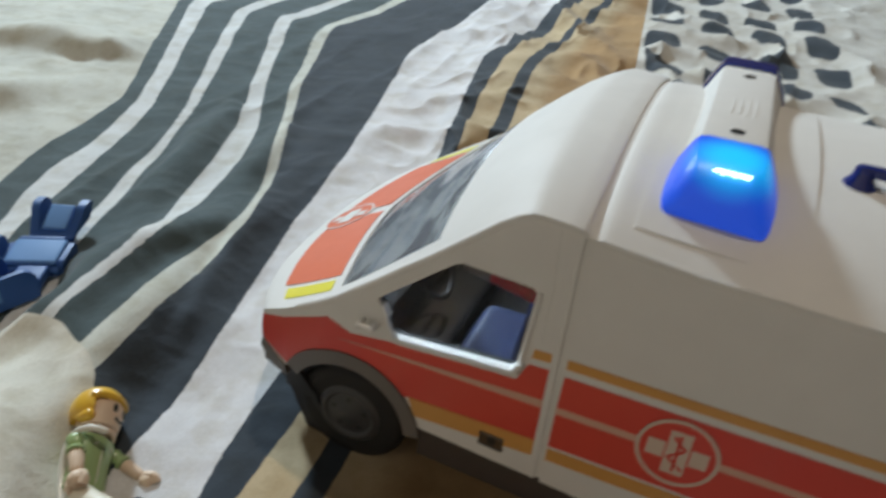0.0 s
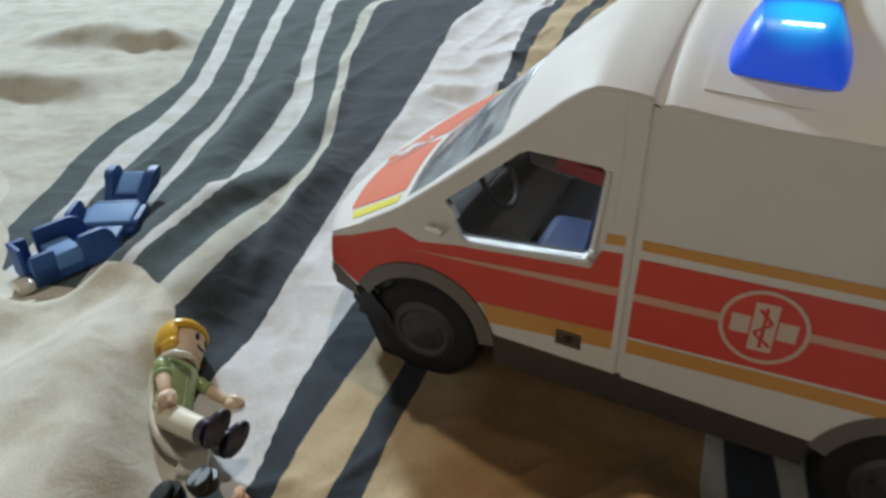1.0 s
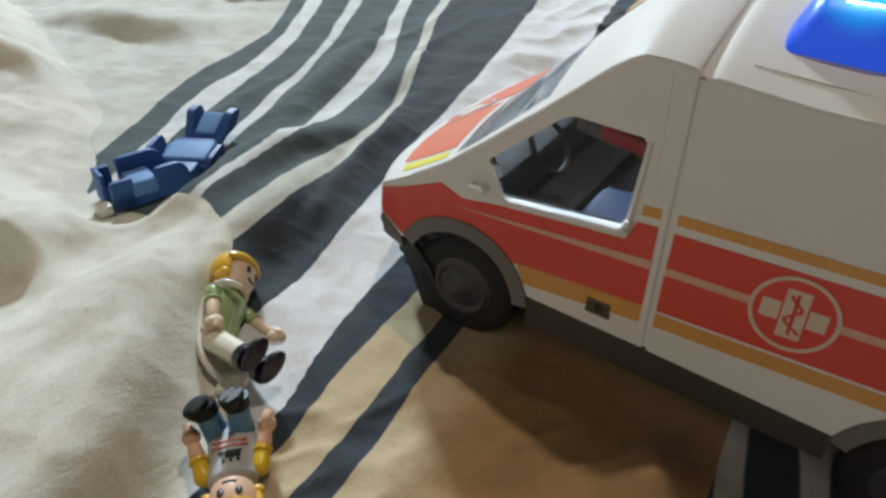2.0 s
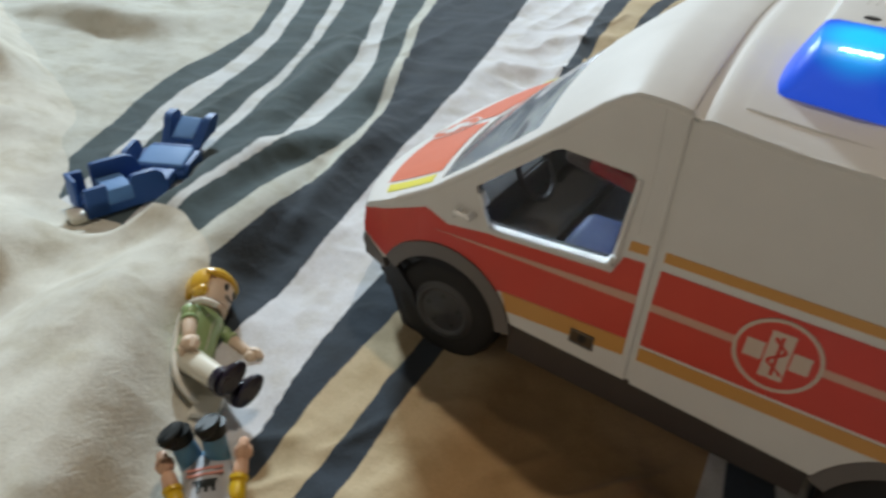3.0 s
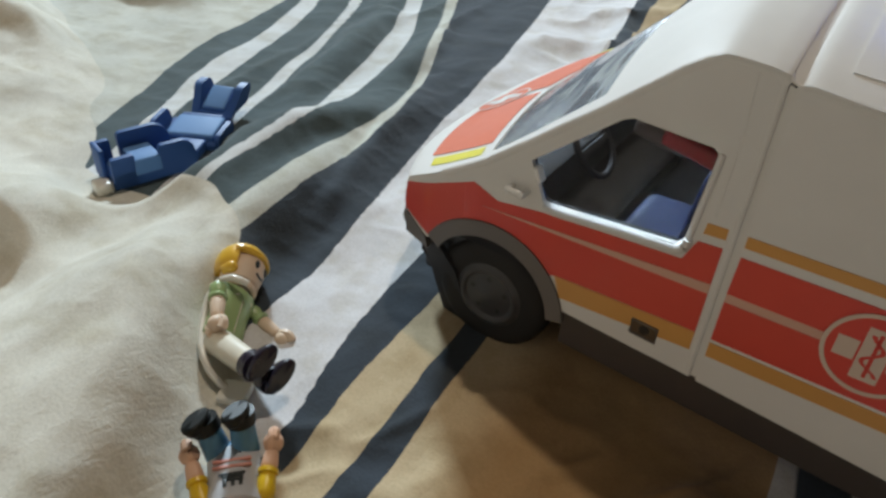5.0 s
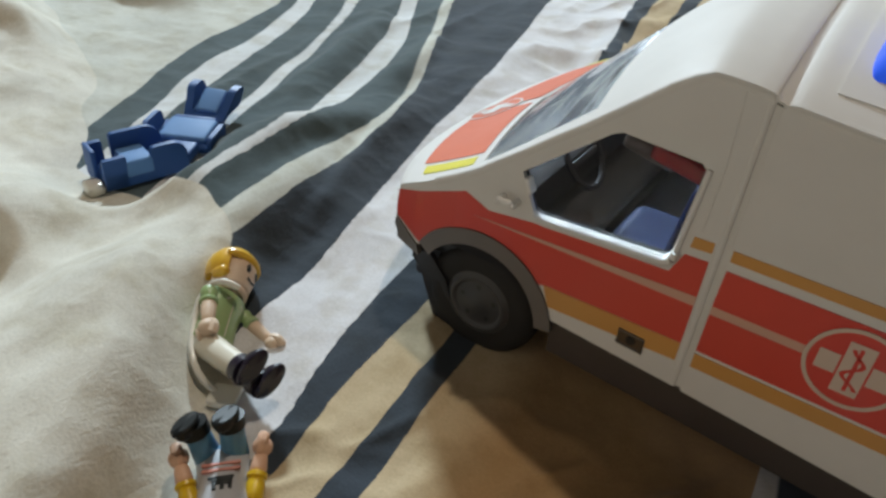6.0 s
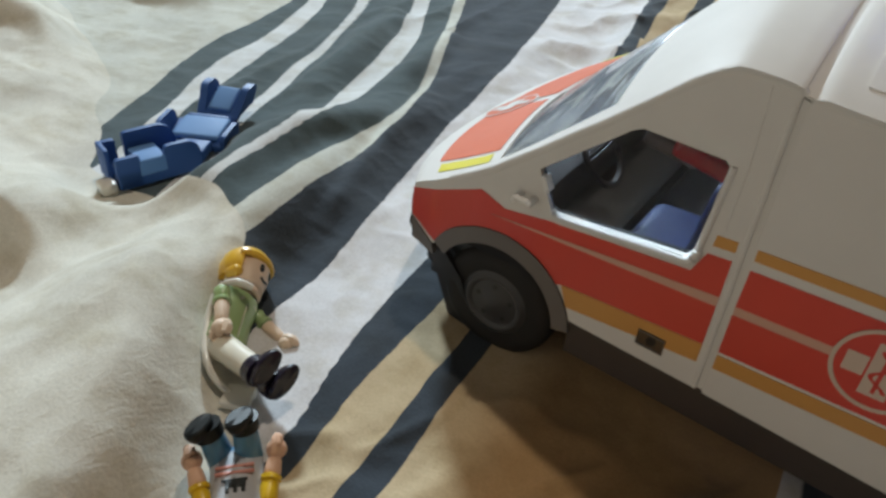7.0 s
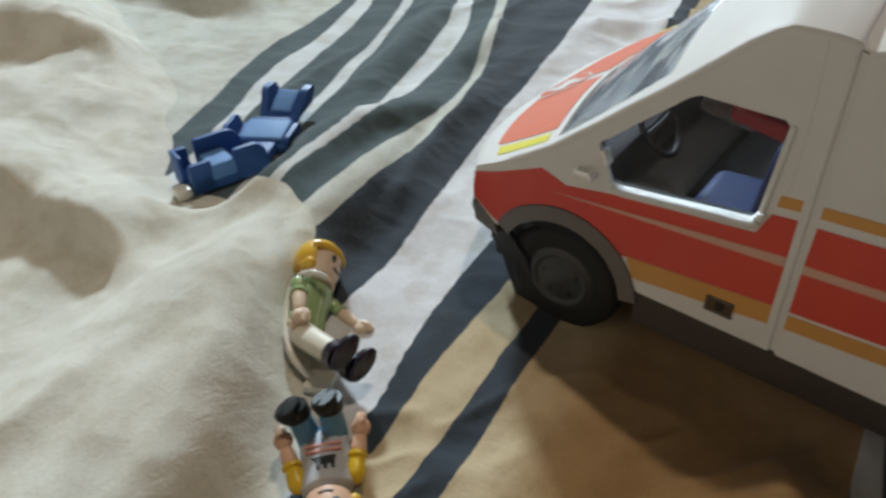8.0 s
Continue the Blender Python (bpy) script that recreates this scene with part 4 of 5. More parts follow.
def build_bonnet_badge():
    """Round badge that lies on the bonnet: a pale ring with a cross of blocks."""
    def on_shell(x, yy, lift):
        tries = []
        for row in VAN_ROWS[4:18]:
            ye = row[1] * T + inset(row[0])
            p = shell_point(row, (yy - MID) / (MID - ye))
            tries.append((p.x, p.z))
        return Vector((x, yy, float(np.interp(x, [p[0] for p in tries], [p[1] for p in tries])) + lift))

    cx = -16.65
    def spot(name, pts, mat, lift, label=""):
        bm = bmesh.new()
        bm.faces.new([bm.verts.new(on_shell(cx + a, MID + b, lift)) for a, b in pts])
        bmesh.ops.triangulate(bm, faces=bm.faces[:])
        part(name, bm, mat, VAN, label, smooth=False)

    def sweep(name, r0, r1, mat, lift, label=""):
        bm = bmesh.new()
        rings = [[bm.verts.new(on_shell(cx + r * math.cos(k * math.tau / 48), MID + 1.15 * r * math.sin(k * math.tau / 48), lift)) for k in range(48)] for r in np.linspace(r0, r1, 6)]
        for a, b in zip(rings, rings[1:]):
            for k in range(48):
                bm.faces.new((a[k], a[(k + 1) % 48], b[(k + 1) % 48], b[k]))
        part(name, bm, mat, VAN, label, smooth=False)

    sweep("bonnet_badge", 0.01, 1.46, CORAL, 0.055, "coral round badge with a pale ring on the bonnet")
    sweep("badge_ring", 1.38, 1.50, WHITE, 0.075)
    for name, sx, sy, ox, oy in (("badge_bar", 0.42, 0.95, 0, 0), ("badge_block", 0.3, 0.34, 0.8, 0), ("badge_block", 0.3, 0.34, -0.8, 0)):
        spot(name, [(ox - sx, oy - sy), (ox + sx, oy - sy), (ox + sx, oy + sy), (ox - sx, oy + sy)], WHITE, 0.085)


build_bonnet_badge()


def build_lightbar():
    """Roof bar across the box: white body with a blue cap at either end."""
    x0, x1, zt, zb = 1.75, 6.15, 16.75, 14.35
    cx, hw = (x0 + x1) / 2, (x1 - x0) / 2
    def run(bm, ya, yb, rows):
        """Rows: share of the way, half width at base, half width at top, top height."""
        rings = []
        for t, wb, wt, h in rows:
            y = ya + (yb - ya) * t
            prof = [(-wb, zb), (-wb * 0.985, zb + (h - zb) * 0.35), (-wt - (wb - wt) * 0.25, zb + (h - zb) * 0.78), (-wt * 0.93, h - 0.06), (-wt * 0.7, h), (wt * 0.7, h), (wt * 0.93, h - 0.06), (wt + (wb - wt) * 0.25, zb + (h - zb) * 0.78), (wb * 0.985, zb + (h - zb) * 0.35), (wb, zb)]
            rings.append([bm.verts.new((cx + px, y, pz)) for px, pz in prof])
        for a, b in zip(rings, rings[1:]):
            for k in range(len(a) - 1):
                bm.faces.new((a[k], a[k + 1], b[k + 1], b[k]))
            bm.faces.new((a[-1], a[0], b[0], b[-1]))
        bm.faces.new(rings[0][::-1])
        bm.faces.new(rings[-1])
    bm = bmesh.new()
    run(bm, 6.7, 18.4, [(0, 2.05, 1.35, 16.62), (0.02, 2.1, 1.42, 16.7), (0.98, 2.1, 1.42, 16.7), (1, 2.05, 1.35, 16.62)])
    bar = part("light_bar", bm, WHITE, VAN, "white roof light bar with blue end caps")
    for name, ya, yb, mat, label in (("near_cap", 6.7, 2.95, LITBLUE, "glowing blue lamp cap"), ("far_cap", 18.4, 21.6, CAPBLUE, "blue lamp cap")):
        bm = bmesh.new()
        run(bm, ya, yb, [(0, 2.2, 1.5, 16.8), (0.3, 2.22, 1.5, 16.8), (0.6, 2.2, 1.45, 16.7), (0.8, 2.15, 1.35, 16.4), (0.93, 2.05, 1.2, 15.9), (1.0, 1.9, 1.0, 15.3)])
        bmesh.ops.bevel(bm, geom=[e for e in bm.edges], offset=0.06, segments=2, affect="EDGES")
        part("lamp_cap", bm, mat, bar, label)
    bm = bmesh.new()
    for k in range(9):
        box(bm, (3.55 + 0.15 * k, 3.85 + 0.07 * math.sin(2.3 * k), 16.52), (0.18, 0.16 + 0.05 * (k % 3), 0.05), 0.02)
    part("bulb", bm, BULB, bar, "bright bulb glint")
    for y in (8.1, 16.8):
        bm = bmesh.new()
        lathe(bm, (4.0, y, 16.72), (4.0, y, 16.60), [(0, 0), (0, 0.32), (1, 0.32)], seg=20)
        part("screw_hole", bm, DARK, bar, "dark round screw hole")
    for x in (3.55, 3.9, 4.25, 4.6):
        bm = bmesh.new()
        box(bm, (x, 11.6, 16.70), (0.09, 2.2, 0.06), 0.02)
        part("bar_rib", bm, WHITE, bar)
    # shallow raised pad that carries the bar
    bm = bmesh.new()
    pad_rows = [(x, 13.86 - 0.09 * (x - 1.25), x, 15.85, 2, 2.2) for x in np.linspace(1.25, 7.6, 8)]
    grid = [[bm.verts.new(shell_point(q, v, 0.07)) for v in np.linspace(-0.9, 0.9, 25)] for q in pad_rows]
    for a, b in zip(grid, grid[1:]):
        for k in range(24):
            bm.faces.new((a[k], a[k + 1], b[k + 1], b[k]))
    bmesh.ops.recalc_face_normals(bm, faces=bm.faces[:])
    bmesh.ops.solidify(bm, geom=bm.faces[:], thickness=0.1)
    part("roof_pad", bm, WHITE, VAN)
    # aerial mount behind the bar
    bm = bmesh.new()
    lathe(bm, (9.2, 8.2, 15.3), (9.2, 8.2, 16.3), [(0, 0.75), (0.3, 0.72), (0.6, 0.45), (1, 0.4)], seg=20)
    box(bm, (9.7, 8.2, 16.2), (1.5, 0.5, 0.45), 0.12)
    mount = part("aerial_mount", bm, CAPBLUE, VAN, "dark blue aerial mount")
    bm = bmesh.new()
    tube(bm, [(10.2 + 1.6 * math.sin(a), 8.2 - 0.5 * a, 16.2 + 0.9 * (1 - math.cos(a))) for a in np.linspace(0, 2.4, 14)], 0.12)
    part("aerial", bm, GREY, mount)


build_lightbar()


def build_interior():
    """What shows through the cab windows: dark dashboard, blue seat, steering wheel."""
    bm = bmesh.new()
    box(bm, (-10.8, MID, 5.4), (3.6, 2 * MID - 3.2, 2.2), 0.5)
    part("dashboard", bm, LINING, VAN, "black dashboard")
    bm = bmesh.new()
    box(bm, (-8.2, MID, 2.6), (14, 2 * MID - 3.0, 0.5), 0.1)
    part("cab_floor", bm, LINING, VAN)
    bm = bmesh.new()
    box(bm, (-0.75, MID, 8.0), (0.3, 2 * MID - 3.4, 11.5), 0.1)
    part("partition", bm, LINING, VAN)
    for side in (flank, far_flank):
        bm = bmesh.new()
        loops = [[(-14.0, 2.6), (-0.9, 2.6), (-0.9, 13.4), (-3.6, 13.0), (-8.6, 8.9), (-12.6, 6.0)], [(-5.4 + (x + 5.4) * 1.03, 8.9 + (z - 8.9) * 1.03) for x, z in WINDOW]]
        plate(bm, loops, lambda x, z, d: side(x, z, d + 0.42 + inset(x)), 0.2)
        part("door_lining", bm, LINING, VAN, "black door lining")
    bm = bmesh.new()
    box(bm, (-1.9, MID, 13.2), (1.8, 2 * MID - 3.8, 0.3), 0.1)
    part("roof_lining", bm, LINING, VAN)
    for y in (5.4, 2 * MID - 5.4):
        bm = bmesh.new()
        box(bm, (-3.9, y, 3.7), (4.0, 5.0, 1.8), 0.88, seg=6)
        seat = part("seat", bm, SEATBLUE, VAN, "blue plastic cab seat")
        bm = bmesh.new()
        box(bm, (-2.2, y, 6.5), (1.3, 5.0, 4.4), 0.62, Matrix.Rotation(radians(8), 4, "Y"), seg=3)
        part("backrest", bm, SEATBLUE, seat)
    bm = bmesh.new()
    c = Vector((-8.3, 5.6, 7.0))
    tilt = Matrix.Rotation(radians(-35), 4, "Y")
    tube(bm, [c + tilt @ Vector((0, 1.5 * math.cos(a), 1.5 * math.sin(a))) for a in np.linspace(0, math.tau, 25)], 0.16)
    box(bm, c, (0.2, 2.6, 0.35), 0.08, tilt)
    part("steering_wheel", bm, LINING, VAN)
    bm = bmesh.new()
    box(bm, (-2.9, 2.0, 10.3), (2.5, 1.5, 0.8), 0.3, Matrix.Rotation(radians(12), 4, "Y"), seg=3)
    part("cab_box", bm, REDPL, VAN, "shiny red plastic box in the cab")
    bm = bmesh.new()
    box(bm, (-4.3, 2.5, 10.1), (2.4, 1.3, 0.7), 0.3, Matrix.Rotation(radians(12), 4, "Y"), seg=3)
    part("cab_tray", bm, BEIGE, VAN, "beige plastic tray in the cab")


build_interior()


# ---- toy figures and stretcher on the cloth ----
def frame_of(up, front):
    up = Vector(up).normalized()
    f = Vector(front)
    f = (f - up * f.dot(up)).normalized()
    r = f.cross(up).normalized()
    return Matrix((r, f, up)).transposed().to_4x4()


def figure(name, label, hip, up, front, size, bend, leg_len, mats, arms, neckline=False, chest=False, splay=0.0, sway=0.0, toes=0.0, glance=0.0):
    """A jointed toy figure in one mesh. Its own axes: x to the side, y ahead, z up; the hip joint at the origin."""
    bm = bmesh.new()
    legm, shoem, shirtm, armm, skinm, hairm, handm, printm, stripem = range(9)

    def join(other):
        tmp = bpy.data.meshes.new("tmp")
        other.to_mesh(tmp)
        bm.from_mesh(tmp)
        bpy.data.meshes.remove(tmp)
        other.free()

    # legs turn at the hip
    turn = Matrix.Rotation(radians(bend), 4, "X")
    for s in (-1, 1):
        leg = bmesh.new()
        k = leg_len
        lathe(leg, (s * 0.6, 0, 0.2), (s * 0.66, 0.05, -k), [(0, 0.0), (0.02, 0.5), (0.12, 0.66), (0.6, 0.60), (1, 0.56)], legm, 18, 1.12, Vector((0, 1, 0)))
        lathe(leg, (s * 0.66, 0.05, -k + 0.35), (s * 0.68, 0.05, -k - 0.35), [(0, 0.60), (0.1, 0.68), (1, 0.68)], shoem, 18, 1.1, Vector((0, 1, 0)))
        shoe = [(0, 0.0), (0.0, 0.26), (0.1, 0.38), (0.35, 0.47), (0.62, 0.50), (0.66, 0.545), (0.9, 0.545), (1.0, 0.48), (1.0, 0.0)]
        lathe(leg, (s * 0.72, 0.42, -k + 0.05), (s * 0.72, 0.42, -k - 0.72), shoe, shoem, 28, 1.6 if chest else 1.85, Vector((0, 1, 0)))
        spread = Matrix.Rotation(radians(sway - s * splay), 4, "Y") @ Matrix.Translation((s * 0.6, 0, 0)) @ Matrix.Rotation(radians(toes), 4, "Z") @ Matrix.Translation((-s * 0.6, 0, 0))
        for q in leg.verts:
            q.co = turn @ (spread @ q.co)
        join(leg)
    # hip and torso
    ball(bm, (0, 0, 0.05), (1.2, 0.75, 0.7), legm)
    tor = [(0.0, 1.20), (0.04, 1.28), (0.5, 1.20), (0.8, 1.36), (0.93, 1.28), (1.0, 0.85)]
    lathe(bm, (0, 0, 0.1), (0, 0, 3.4), tor, shirtm, 28, 0.66, Vector((0, 1, 0)))
    if neckline:
        tube(bm, [(0.95 * math.sin(a), 0.85 * math.cos(a) + 0.05, 3.35 + 0.2 * math.cos(a)) for a in np.linspace(0, math.tau, 25)], 0.17, handm)
        box(bm, (0.1, 0.84, 1.7), (0.05, 0.06, 2.5), 0.02, mi=legm)
        for s in (-1, 1):
            box(bm, (s * 0.45, 0.80, 2.75), (0.5, 0.08, 0.07), 0.02, Matrix.Rotation(s * 0.7, 4, "Y"), mi=legm)
    if chest:
        for z in (1.05, 1.42):
            box(bm, (0, 0.78, z), (1.8, 0.16, 0.16), 0.05, mi=stripem)
        box(bm, (0.05, 0.86, 2.15), (0.95, 0.12, 0.35), 0.05, mi=printm)
        for dx in (-0.36, 0.0, 0.36):
            box(bm, (0.05 + dx, 0.9, 2.45), (0.18, 0.1, 0.4), 0.04, mi=printm)
        box(bm, (0.0, 0.84, 1.9), (1.2, 0.1, 0.14), 0.04, mi=printm)
    # head
    below = len(bm.verts)
    lathe(bm, (0, 0, 3.3), (0, 0, 3.8), [(0, 0.6), (1, 0.6)], skinm)
    lathe(bm, (0, 0.04, 3.55), (0, 0.04, 5.95), [(0, 0.0), (0.02, 0.75), (0.12, 1.08), (0.4, 1.22), (0.7, 1.18), (0.92, 0.8), (1.0, 0.0)], skinm, 24)
    for s in (-1, 1):
        ball(bm, (s * 0.42, 1.16, 4.85), (0.2, 0.09, 0.27), printm, u=10, v=8)
    tube(bm, [(0.4 * math.sin(a), 1.19, 4.36 - 0.14 * math.cos(a)) for a in np.linspace(-1, 1, 9)], 0.07, printm, 6)
    hb = bmesh.new()
    ball(hb, (0, -0.12, 4.95), (1.52, 1.5, 1.55), hairm, u=32, v=24)
    gone = [q for q in hb.verts if q.co.z < 4.15 or (q.co.y > 0.62 and q.co.z < 5.2)]
    bmesh.ops.delete(hb, geom=gone, context="VERTS")
    bmesh.ops.solidify(hb, geom=hb.faces[:], thickness=0.35)
    for f in hb.faces:
        f.material_index = hairm
    join(hb)
    for s in (-1, 1):
        capsule(bm, (s * 1.32, 0.45, 4.22), (s * 1.0, -0.6, 4.2), 0.34, 0.3, hairm)
    tube(bm, [(1.34 * math.sin(a), 1.0 * math.cos(a) + 0.1, 5.42 + 0.1 * math.cos(a)) for a in np.linspace(-1.5, 1.5, 21)], 0.24, hairm)
    bm.verts.ensure_lookup_table()
    aside = Matrix.Rotation(radians(glance), 4, "Z")
    for q in bm.verts[below:]:
        q.co = aside @ q.co
    # arms
    for s, d in arms:
        sh = Vector((s * 1.32, 0, 2.95))
        d = Vector(d).normalized()
        el, wr = sh + d * (1.25 if chest else 0.85), sh + d * 2.45
        capsule(bm, sh - d * 0.15, el + d * 0.1, 0.50, 0.44, armm if chest else shirtm)
        lathe(bm, el - d * 0.1, el + d * 0.2, [(0, 0.42), (0.2, 0.5), (0.8, 0.5), (1, 0.4)], armm if chest else shirtm)
        capsule(bm, el, wr, 0.42, 0.36, skinm if chest else handm)
        # cupped hand: an open ring with a thumb
        side = d.cross(Vector((0, 1, 0.2))).normalized()
        nb = side.cross(d).normalized()
        c = wr + d * 0.42
        tube(bm, [c + d * (0.42 * math.cos(a)) + nb * (0.42 * math.sin(a)) for a in np.linspace(radians(35), radians(325), 16)], 0.29, skinm if chest else handm)
        ball(bm, c - d * 0.12, (0.5, 0.5, 0.5), skinm if chest else handm, u=16, v=12)
    m = Matrix.Translation(hip) @ frame_of(up, front) @ Matrix.Diagonal((size, size, size, 1))
    for q in bm.verts:
        q.co = m @ q.co
    ob = finish(name, bm, mats)
    return tagged(ob, label, "toy figure", "toy figures on the bed")


figure(
    "toy_figure", "blond toy figure in green top, lying on the bedspread",
    (-19.85, -8.42, -1.85), (-1.75, 2.9, 0.95), (1.0, 0.38, 0.55), 0.91, 55, 4.1,
    [CREAMP, NAVY, GREEN, CREAMP, PALESKIN, HAIR, PALESKIN, PRINT, PINK],
    [(-1, (-0.45, 0.67, -0.59)), (1, (-0.02, 0.27, -0.96))], neckline=True, glance=13)
figure(
    "toy_figure", "toy figure in grey shirt and yellow sleeves on its back",
    (-14.5, -12.45, -2.0), (0.74, -0.67, 0.05), (0, 0, 1), 0.84, 80, 2.15,
    [JEANS, BLACKSHOE, SHIRT, SLEEVE, SKIN, HAIR, SKIN, PRINT, PINK],
    [(-1, (-0.25, 0.35, -1)), (1, (0.25, 0.35, -1))], chest=True, splay=5, sway=7, toes=32)


def build_cord():
    cord = thing("cord", (-20.5, -8.0, -2.5), "pale plastic cord with a flat tag beside the blond figure", "toy cord")
    bm = bmesh.new()
    pts = [(-20.27, -5.99, 0.1), (-20.55, -6.17, 0.35), (-20.95, -6.34, 0.4), (-21.43, -6.59, 0.2), (-21.66, -6.93, -0.1), (-21.52, -7.49, -0.5), (-21.15, -8.09, -0.8), (-20.6, -8.78, -1.1), (-20.11, -9.28, -1.25), (-19.44, -9.74, -1.45), (-18.96, -9.93, -1.75), (-18.56, -9.95, -2.05), (-18.25, -9.89, -2.35), (-17.9, -9.8, -2.55)]
    ground = sheet_height(np.array([p[0] for p in pts]), np.array([p[1] for p in pts]))
    tube(bm, [(x, y, max(z, float(g) + 0.12)) for (x, y, z), g in zip(pts, ground)], 0.17, seg=12)
    part("tube", bm, CORDP, cord)
    bm = bmesh.new()
    box(bm, (-17.5, -9.75, -2.58), (1.35, 1.25, 0.42), 0.12, Matrix.Rotation(radians(25), 4, "Z"), seg=3)
    part("tag", bm, CORDP, cord)


build_cord()


def build_stretcher():
    """Folding toy stretcher: three hinged blue sections with light blue pads and raised walls."""
    root = thing("toy_stretcher", (-39, 4, -2.6), "blue plastic toy stretcher with light blue pads on the stripes", "toy stretcher")

    def section(o, d):
        ax = Vector((*d, 0)).normalized()
        rt = ax.cross(Vector((0, 0, 1)))
        m = Matrix((rt, ax, Vector((0, 0, 1)))).transposed().to_4x4()
        m.translation = o
        return m

    def add(base, name, boxes, mat, label=""):
        bm = bmesh.new()
        for c, size, bev, rx, ry in boxes:
            box(bm, c, size, bev, Matrix.Rotation(radians(rx), 4, "X") @ Matrix.Rotation(radians(ry), 4, "Y"), seg=3)
        for q in bm.verts:
            q.co = base @ q.co
        return part(name, bm, mat, root, label)

    def wall(base, name, w, s0, s1, h, lean, round0=0.8, round1=0.8, thick=0.35):
        """An upright wall along a section, its top rounded at both ends."""
        bm = bmesh.new()
        lp = [(s0, 0.0), (s1, 0.0)] + arc(s1 - round1, h - round1, round1, 0, 90, 6) + arc(s0 + round0, h - round0, round0, 90, 180, 6)
        plate(bm, [lp], lambda s, z, d: base @ Vector((w + lean * z + d, s, z)), thick)
        bmesh.ops.bevel(bm, geom=[e for e in bm.edges if e.calc_face_angle(0) > 1.0], offset=0.05, segments=2, affect="EDGES")
        part(name, bm, BLUE, root)

    leg = section(Vector((-38.0, -1.7, -2.55)), (0.28, 0.96))
    mid = section(Vector((-38.4, 5.5, -2.6)), (-0.47, 0.88))
    top = section(Vector((-40.0, 9.15, -2.5)), (-0.38, 0.925))
    add(leg, "leg_tray", [((0, 2.7, 0.45), (2.5, 5.6, 0.6), 0.15, 0, 0)], BLUE)
    add(leg, "leg_pad", [((0.5, 2.1, 1.2), (2.2, 1.75, 1.1), 0.12, 0, 0)], PADBLUE, "light blue pad")
    wall(leg, "side_wall", 1.15, 2.9, 5.3, 2.35, 0.05, 0.25, 1.0)
    wall(leg, "side_wall", 1.15, -0.2, 3.1, 1.0, 0.05, 0.2, 0.2)
    wall(leg, "side_wall", 1.15, -0.2, 1.3, 2.2, 0.05, 0.15, 0.15)
    wall(leg, "side_wall", -1.35, 1.2, 4.6, 2.6, -0.05, 0.3, 1.1)
    wall(leg, "side_wall", -1.35, -0.3, 0.7, 2.3, -0.05, 0.15, 0.15)
    add(leg, "end_wall", [((-0.6, -0.3, 1.2), (1.75, 0.32, 2.3), 0.1, 0, 0)], BLUE)
    add(mid, "seat_tray", [((0, 0, 0.5), (4.4, 3.4, 0.6), 0.25, 4, 0)], BLUE)
    add(mid, "seat_pad", [((0.2, 0.1, 1.0), (3.5, 2.8, 0.45), 0.25, 4, 0)], PADBLUE, "light blue pad")
    wall(mid, "side_wall", -2.25, -1.7, 1.2, 1.9, -0.15, 0.9, 0.5)
    wall(mid, "side_wall", 2.0, -1.5, 1.5, 1.2, 0.1, 0.5, 0.5)
    add(mid, "hinge", [((0.6, -2.4, 0.6), (2.0, 1.8, 0.8), 0.2, 0, 0), ((0.0, 1.9, 0.8), (3.2, 0.5, 0.7), 0.2, 0, 0)], BLUE)
    add(top, "head_tray", [((0, 0.3, 0.8), (3.0, 3.2, 0.6), 0.2, 20, 0)], BLUE)
    add(top, "head_pad", [((0, 0.4, 1.25), (1.8, 2.4, 0.45), 0.2, 22, 0)], PADBLUE, "light blue pad")
    for s in (-1, 1):
        bm = bmesh.new()
        lp = [(-1.2, 0.3), (1.6, 0.5)] + arc(1.15, 1.4, 0.65, 0, 90, 8) + arc(0.6, 1.25, 0.8, 90, 165, 8)
        plate(bm, [lp], lambda q, z, d: top @ Vector((s * (0.95 + 0.2 * z + d), q + 0.2 * z, z + 0.2)), 0.6)
        bmesh.ops.bevel(bm, geom=[e for e in bm.edges if e.calc_face_angle(0) > 1.0], offset=0.1, segments=2, affect="EDGES")
        part("head_wing", bm, BLUE, root)
    add(leg, "foot", [((0.6, -0.75, 0.1), (1.5, 1.1, 0.75), 0.3, 0, 0)], CORDP, "small pale plastic foot")


build_stretcher()


def build_ceiling_lamp():
    lamp = tagged(new("ceiling_lamp"), "round white ceiling lamp lighting the room", "ceiling lamp")
    lamp.location = (LAMP_AT[0], LAMP_AT[1], 1.95)
    bpy.context.view_layer.update()
    bm = bmesh.new()
    lathe(bm, (LAMP_AT[0], LAMP_AT[1], 1.955), (LAMP_AT[0], LAMP_AT[1], 1.865), [(0, 0.08), (0.2, 0.16), (0.8, 0.17), (1, 0.16)], seg=40)
    ob = finish("lamp_body", bm, WHITE, scale=False)
    ob.parent, ob.matrix_parent_inverse = lamp, lamp.matrix_world.inverted()


build_ceiling_lamp()


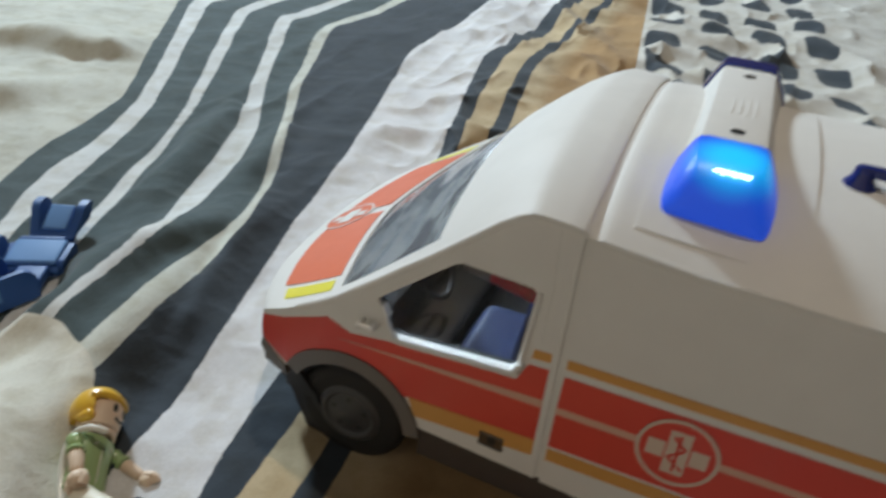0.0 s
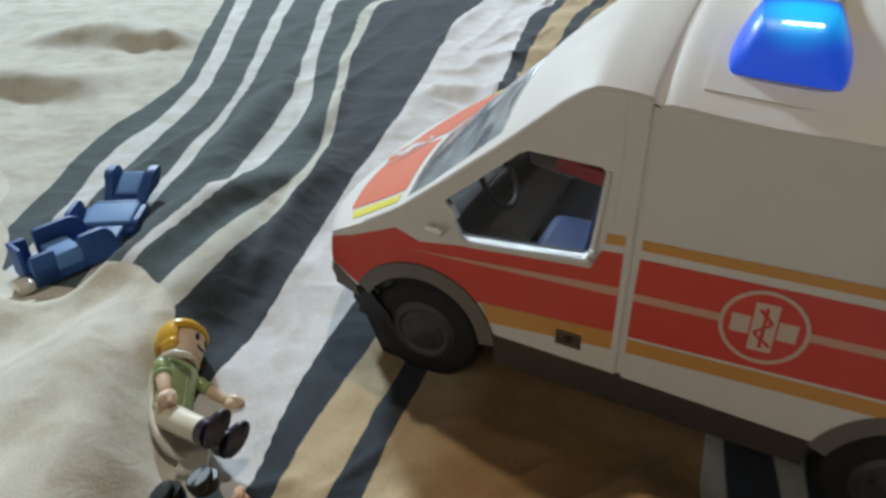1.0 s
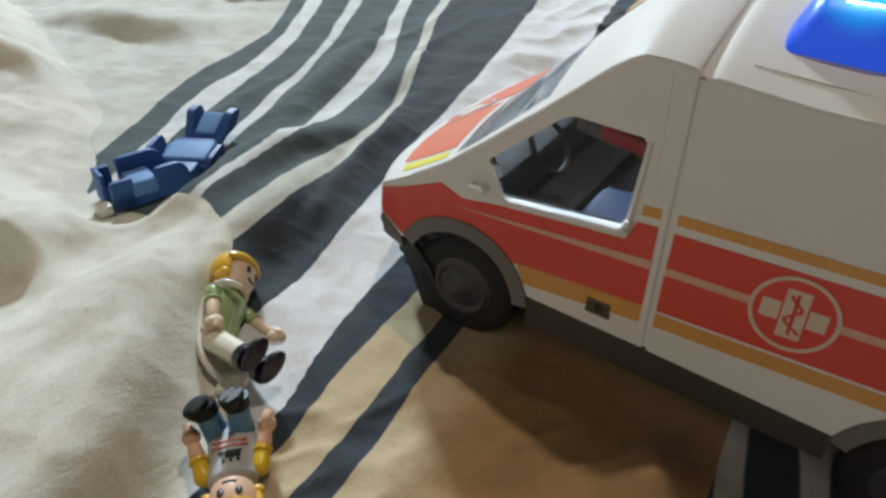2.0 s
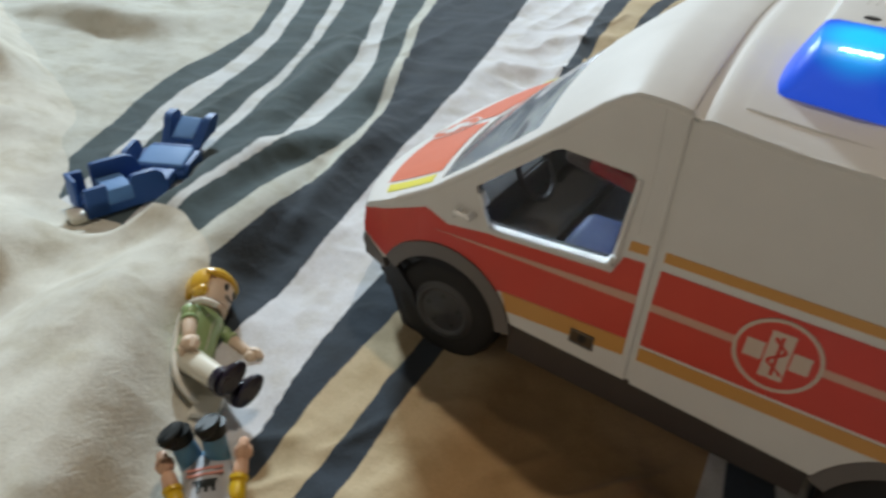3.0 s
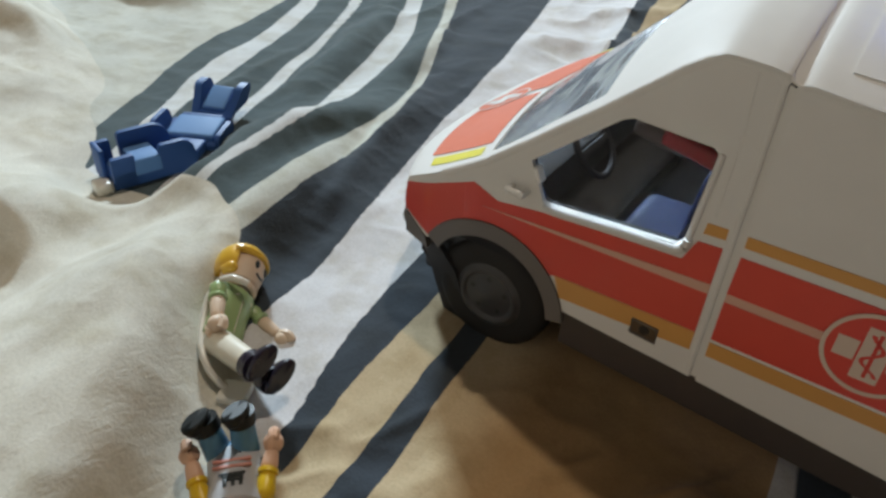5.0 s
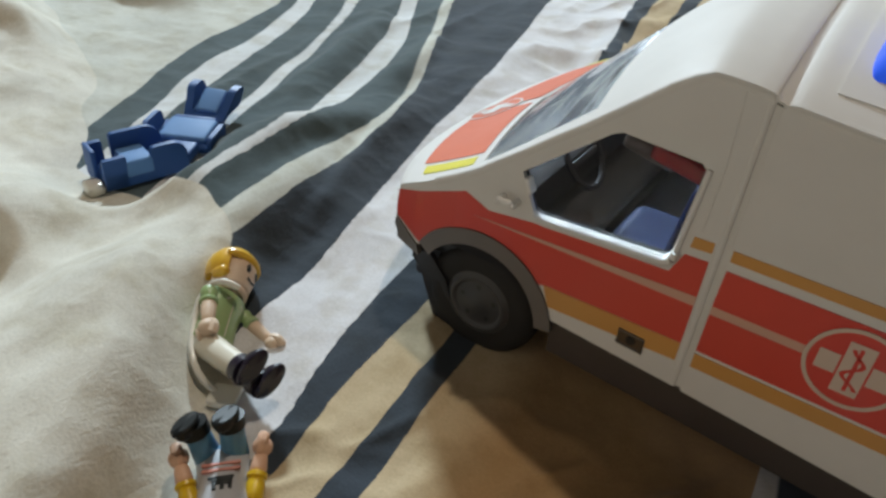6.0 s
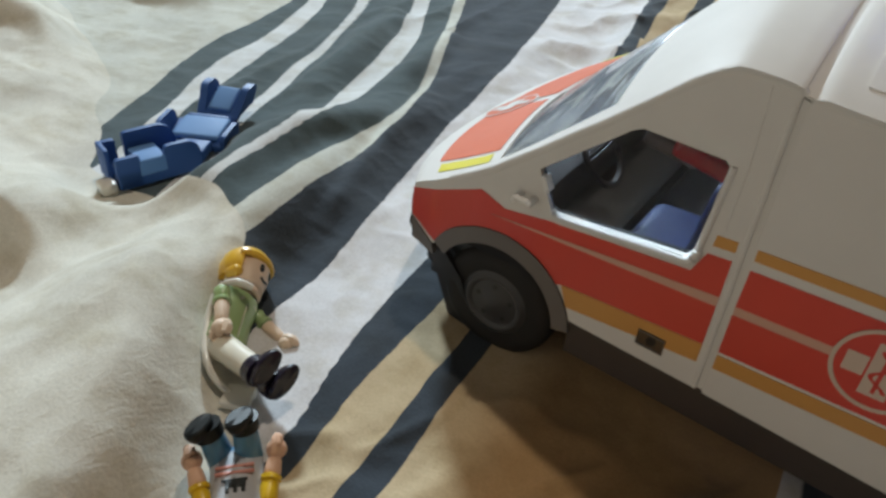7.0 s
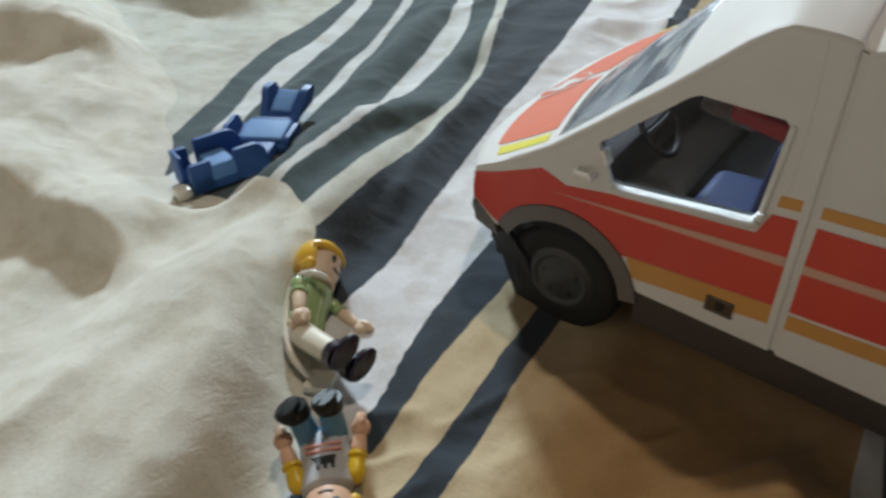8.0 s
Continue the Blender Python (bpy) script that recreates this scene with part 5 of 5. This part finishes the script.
def build_wall_lamp():
    x, yy, z = WALL_LAMP_AT
    lamp = tagged(new("floor_lamp"), "tall floor lamp with a pale shade beyond the bed", "floor lamp")
    lamp.location = (x, yy + 0.12, -0.55)
    bpy.context.view_layer.update()
    bm = bmesh.new()
    lathe(bm, (x, yy + 0.2, -0.55), (x, yy + 0.2, z - 0.11), [(0, 0.14), (0.012, 0.14), (0.02, 0.02), (1, 0.015)], seg=24)
    pole = finish("pole", bm, GREY, scale=False)
    bm = bmesh.new()
    lathe(bm, (x, yy + 0.2, z - 0.10), (x, yy + 0.2, z + 0.06), [(0, 0.02), (0.02, 0.16), (1, 0.12), (1.0, 0.11)], seg=32)
    shade = finish("shade", bm, WHITE, scale=False)
    for ob in (pole, shade):
        ob.parent, ob.matrix_parent_inverse = lamp, lamp.matrix_world.inverted()


build_wall_lamp()
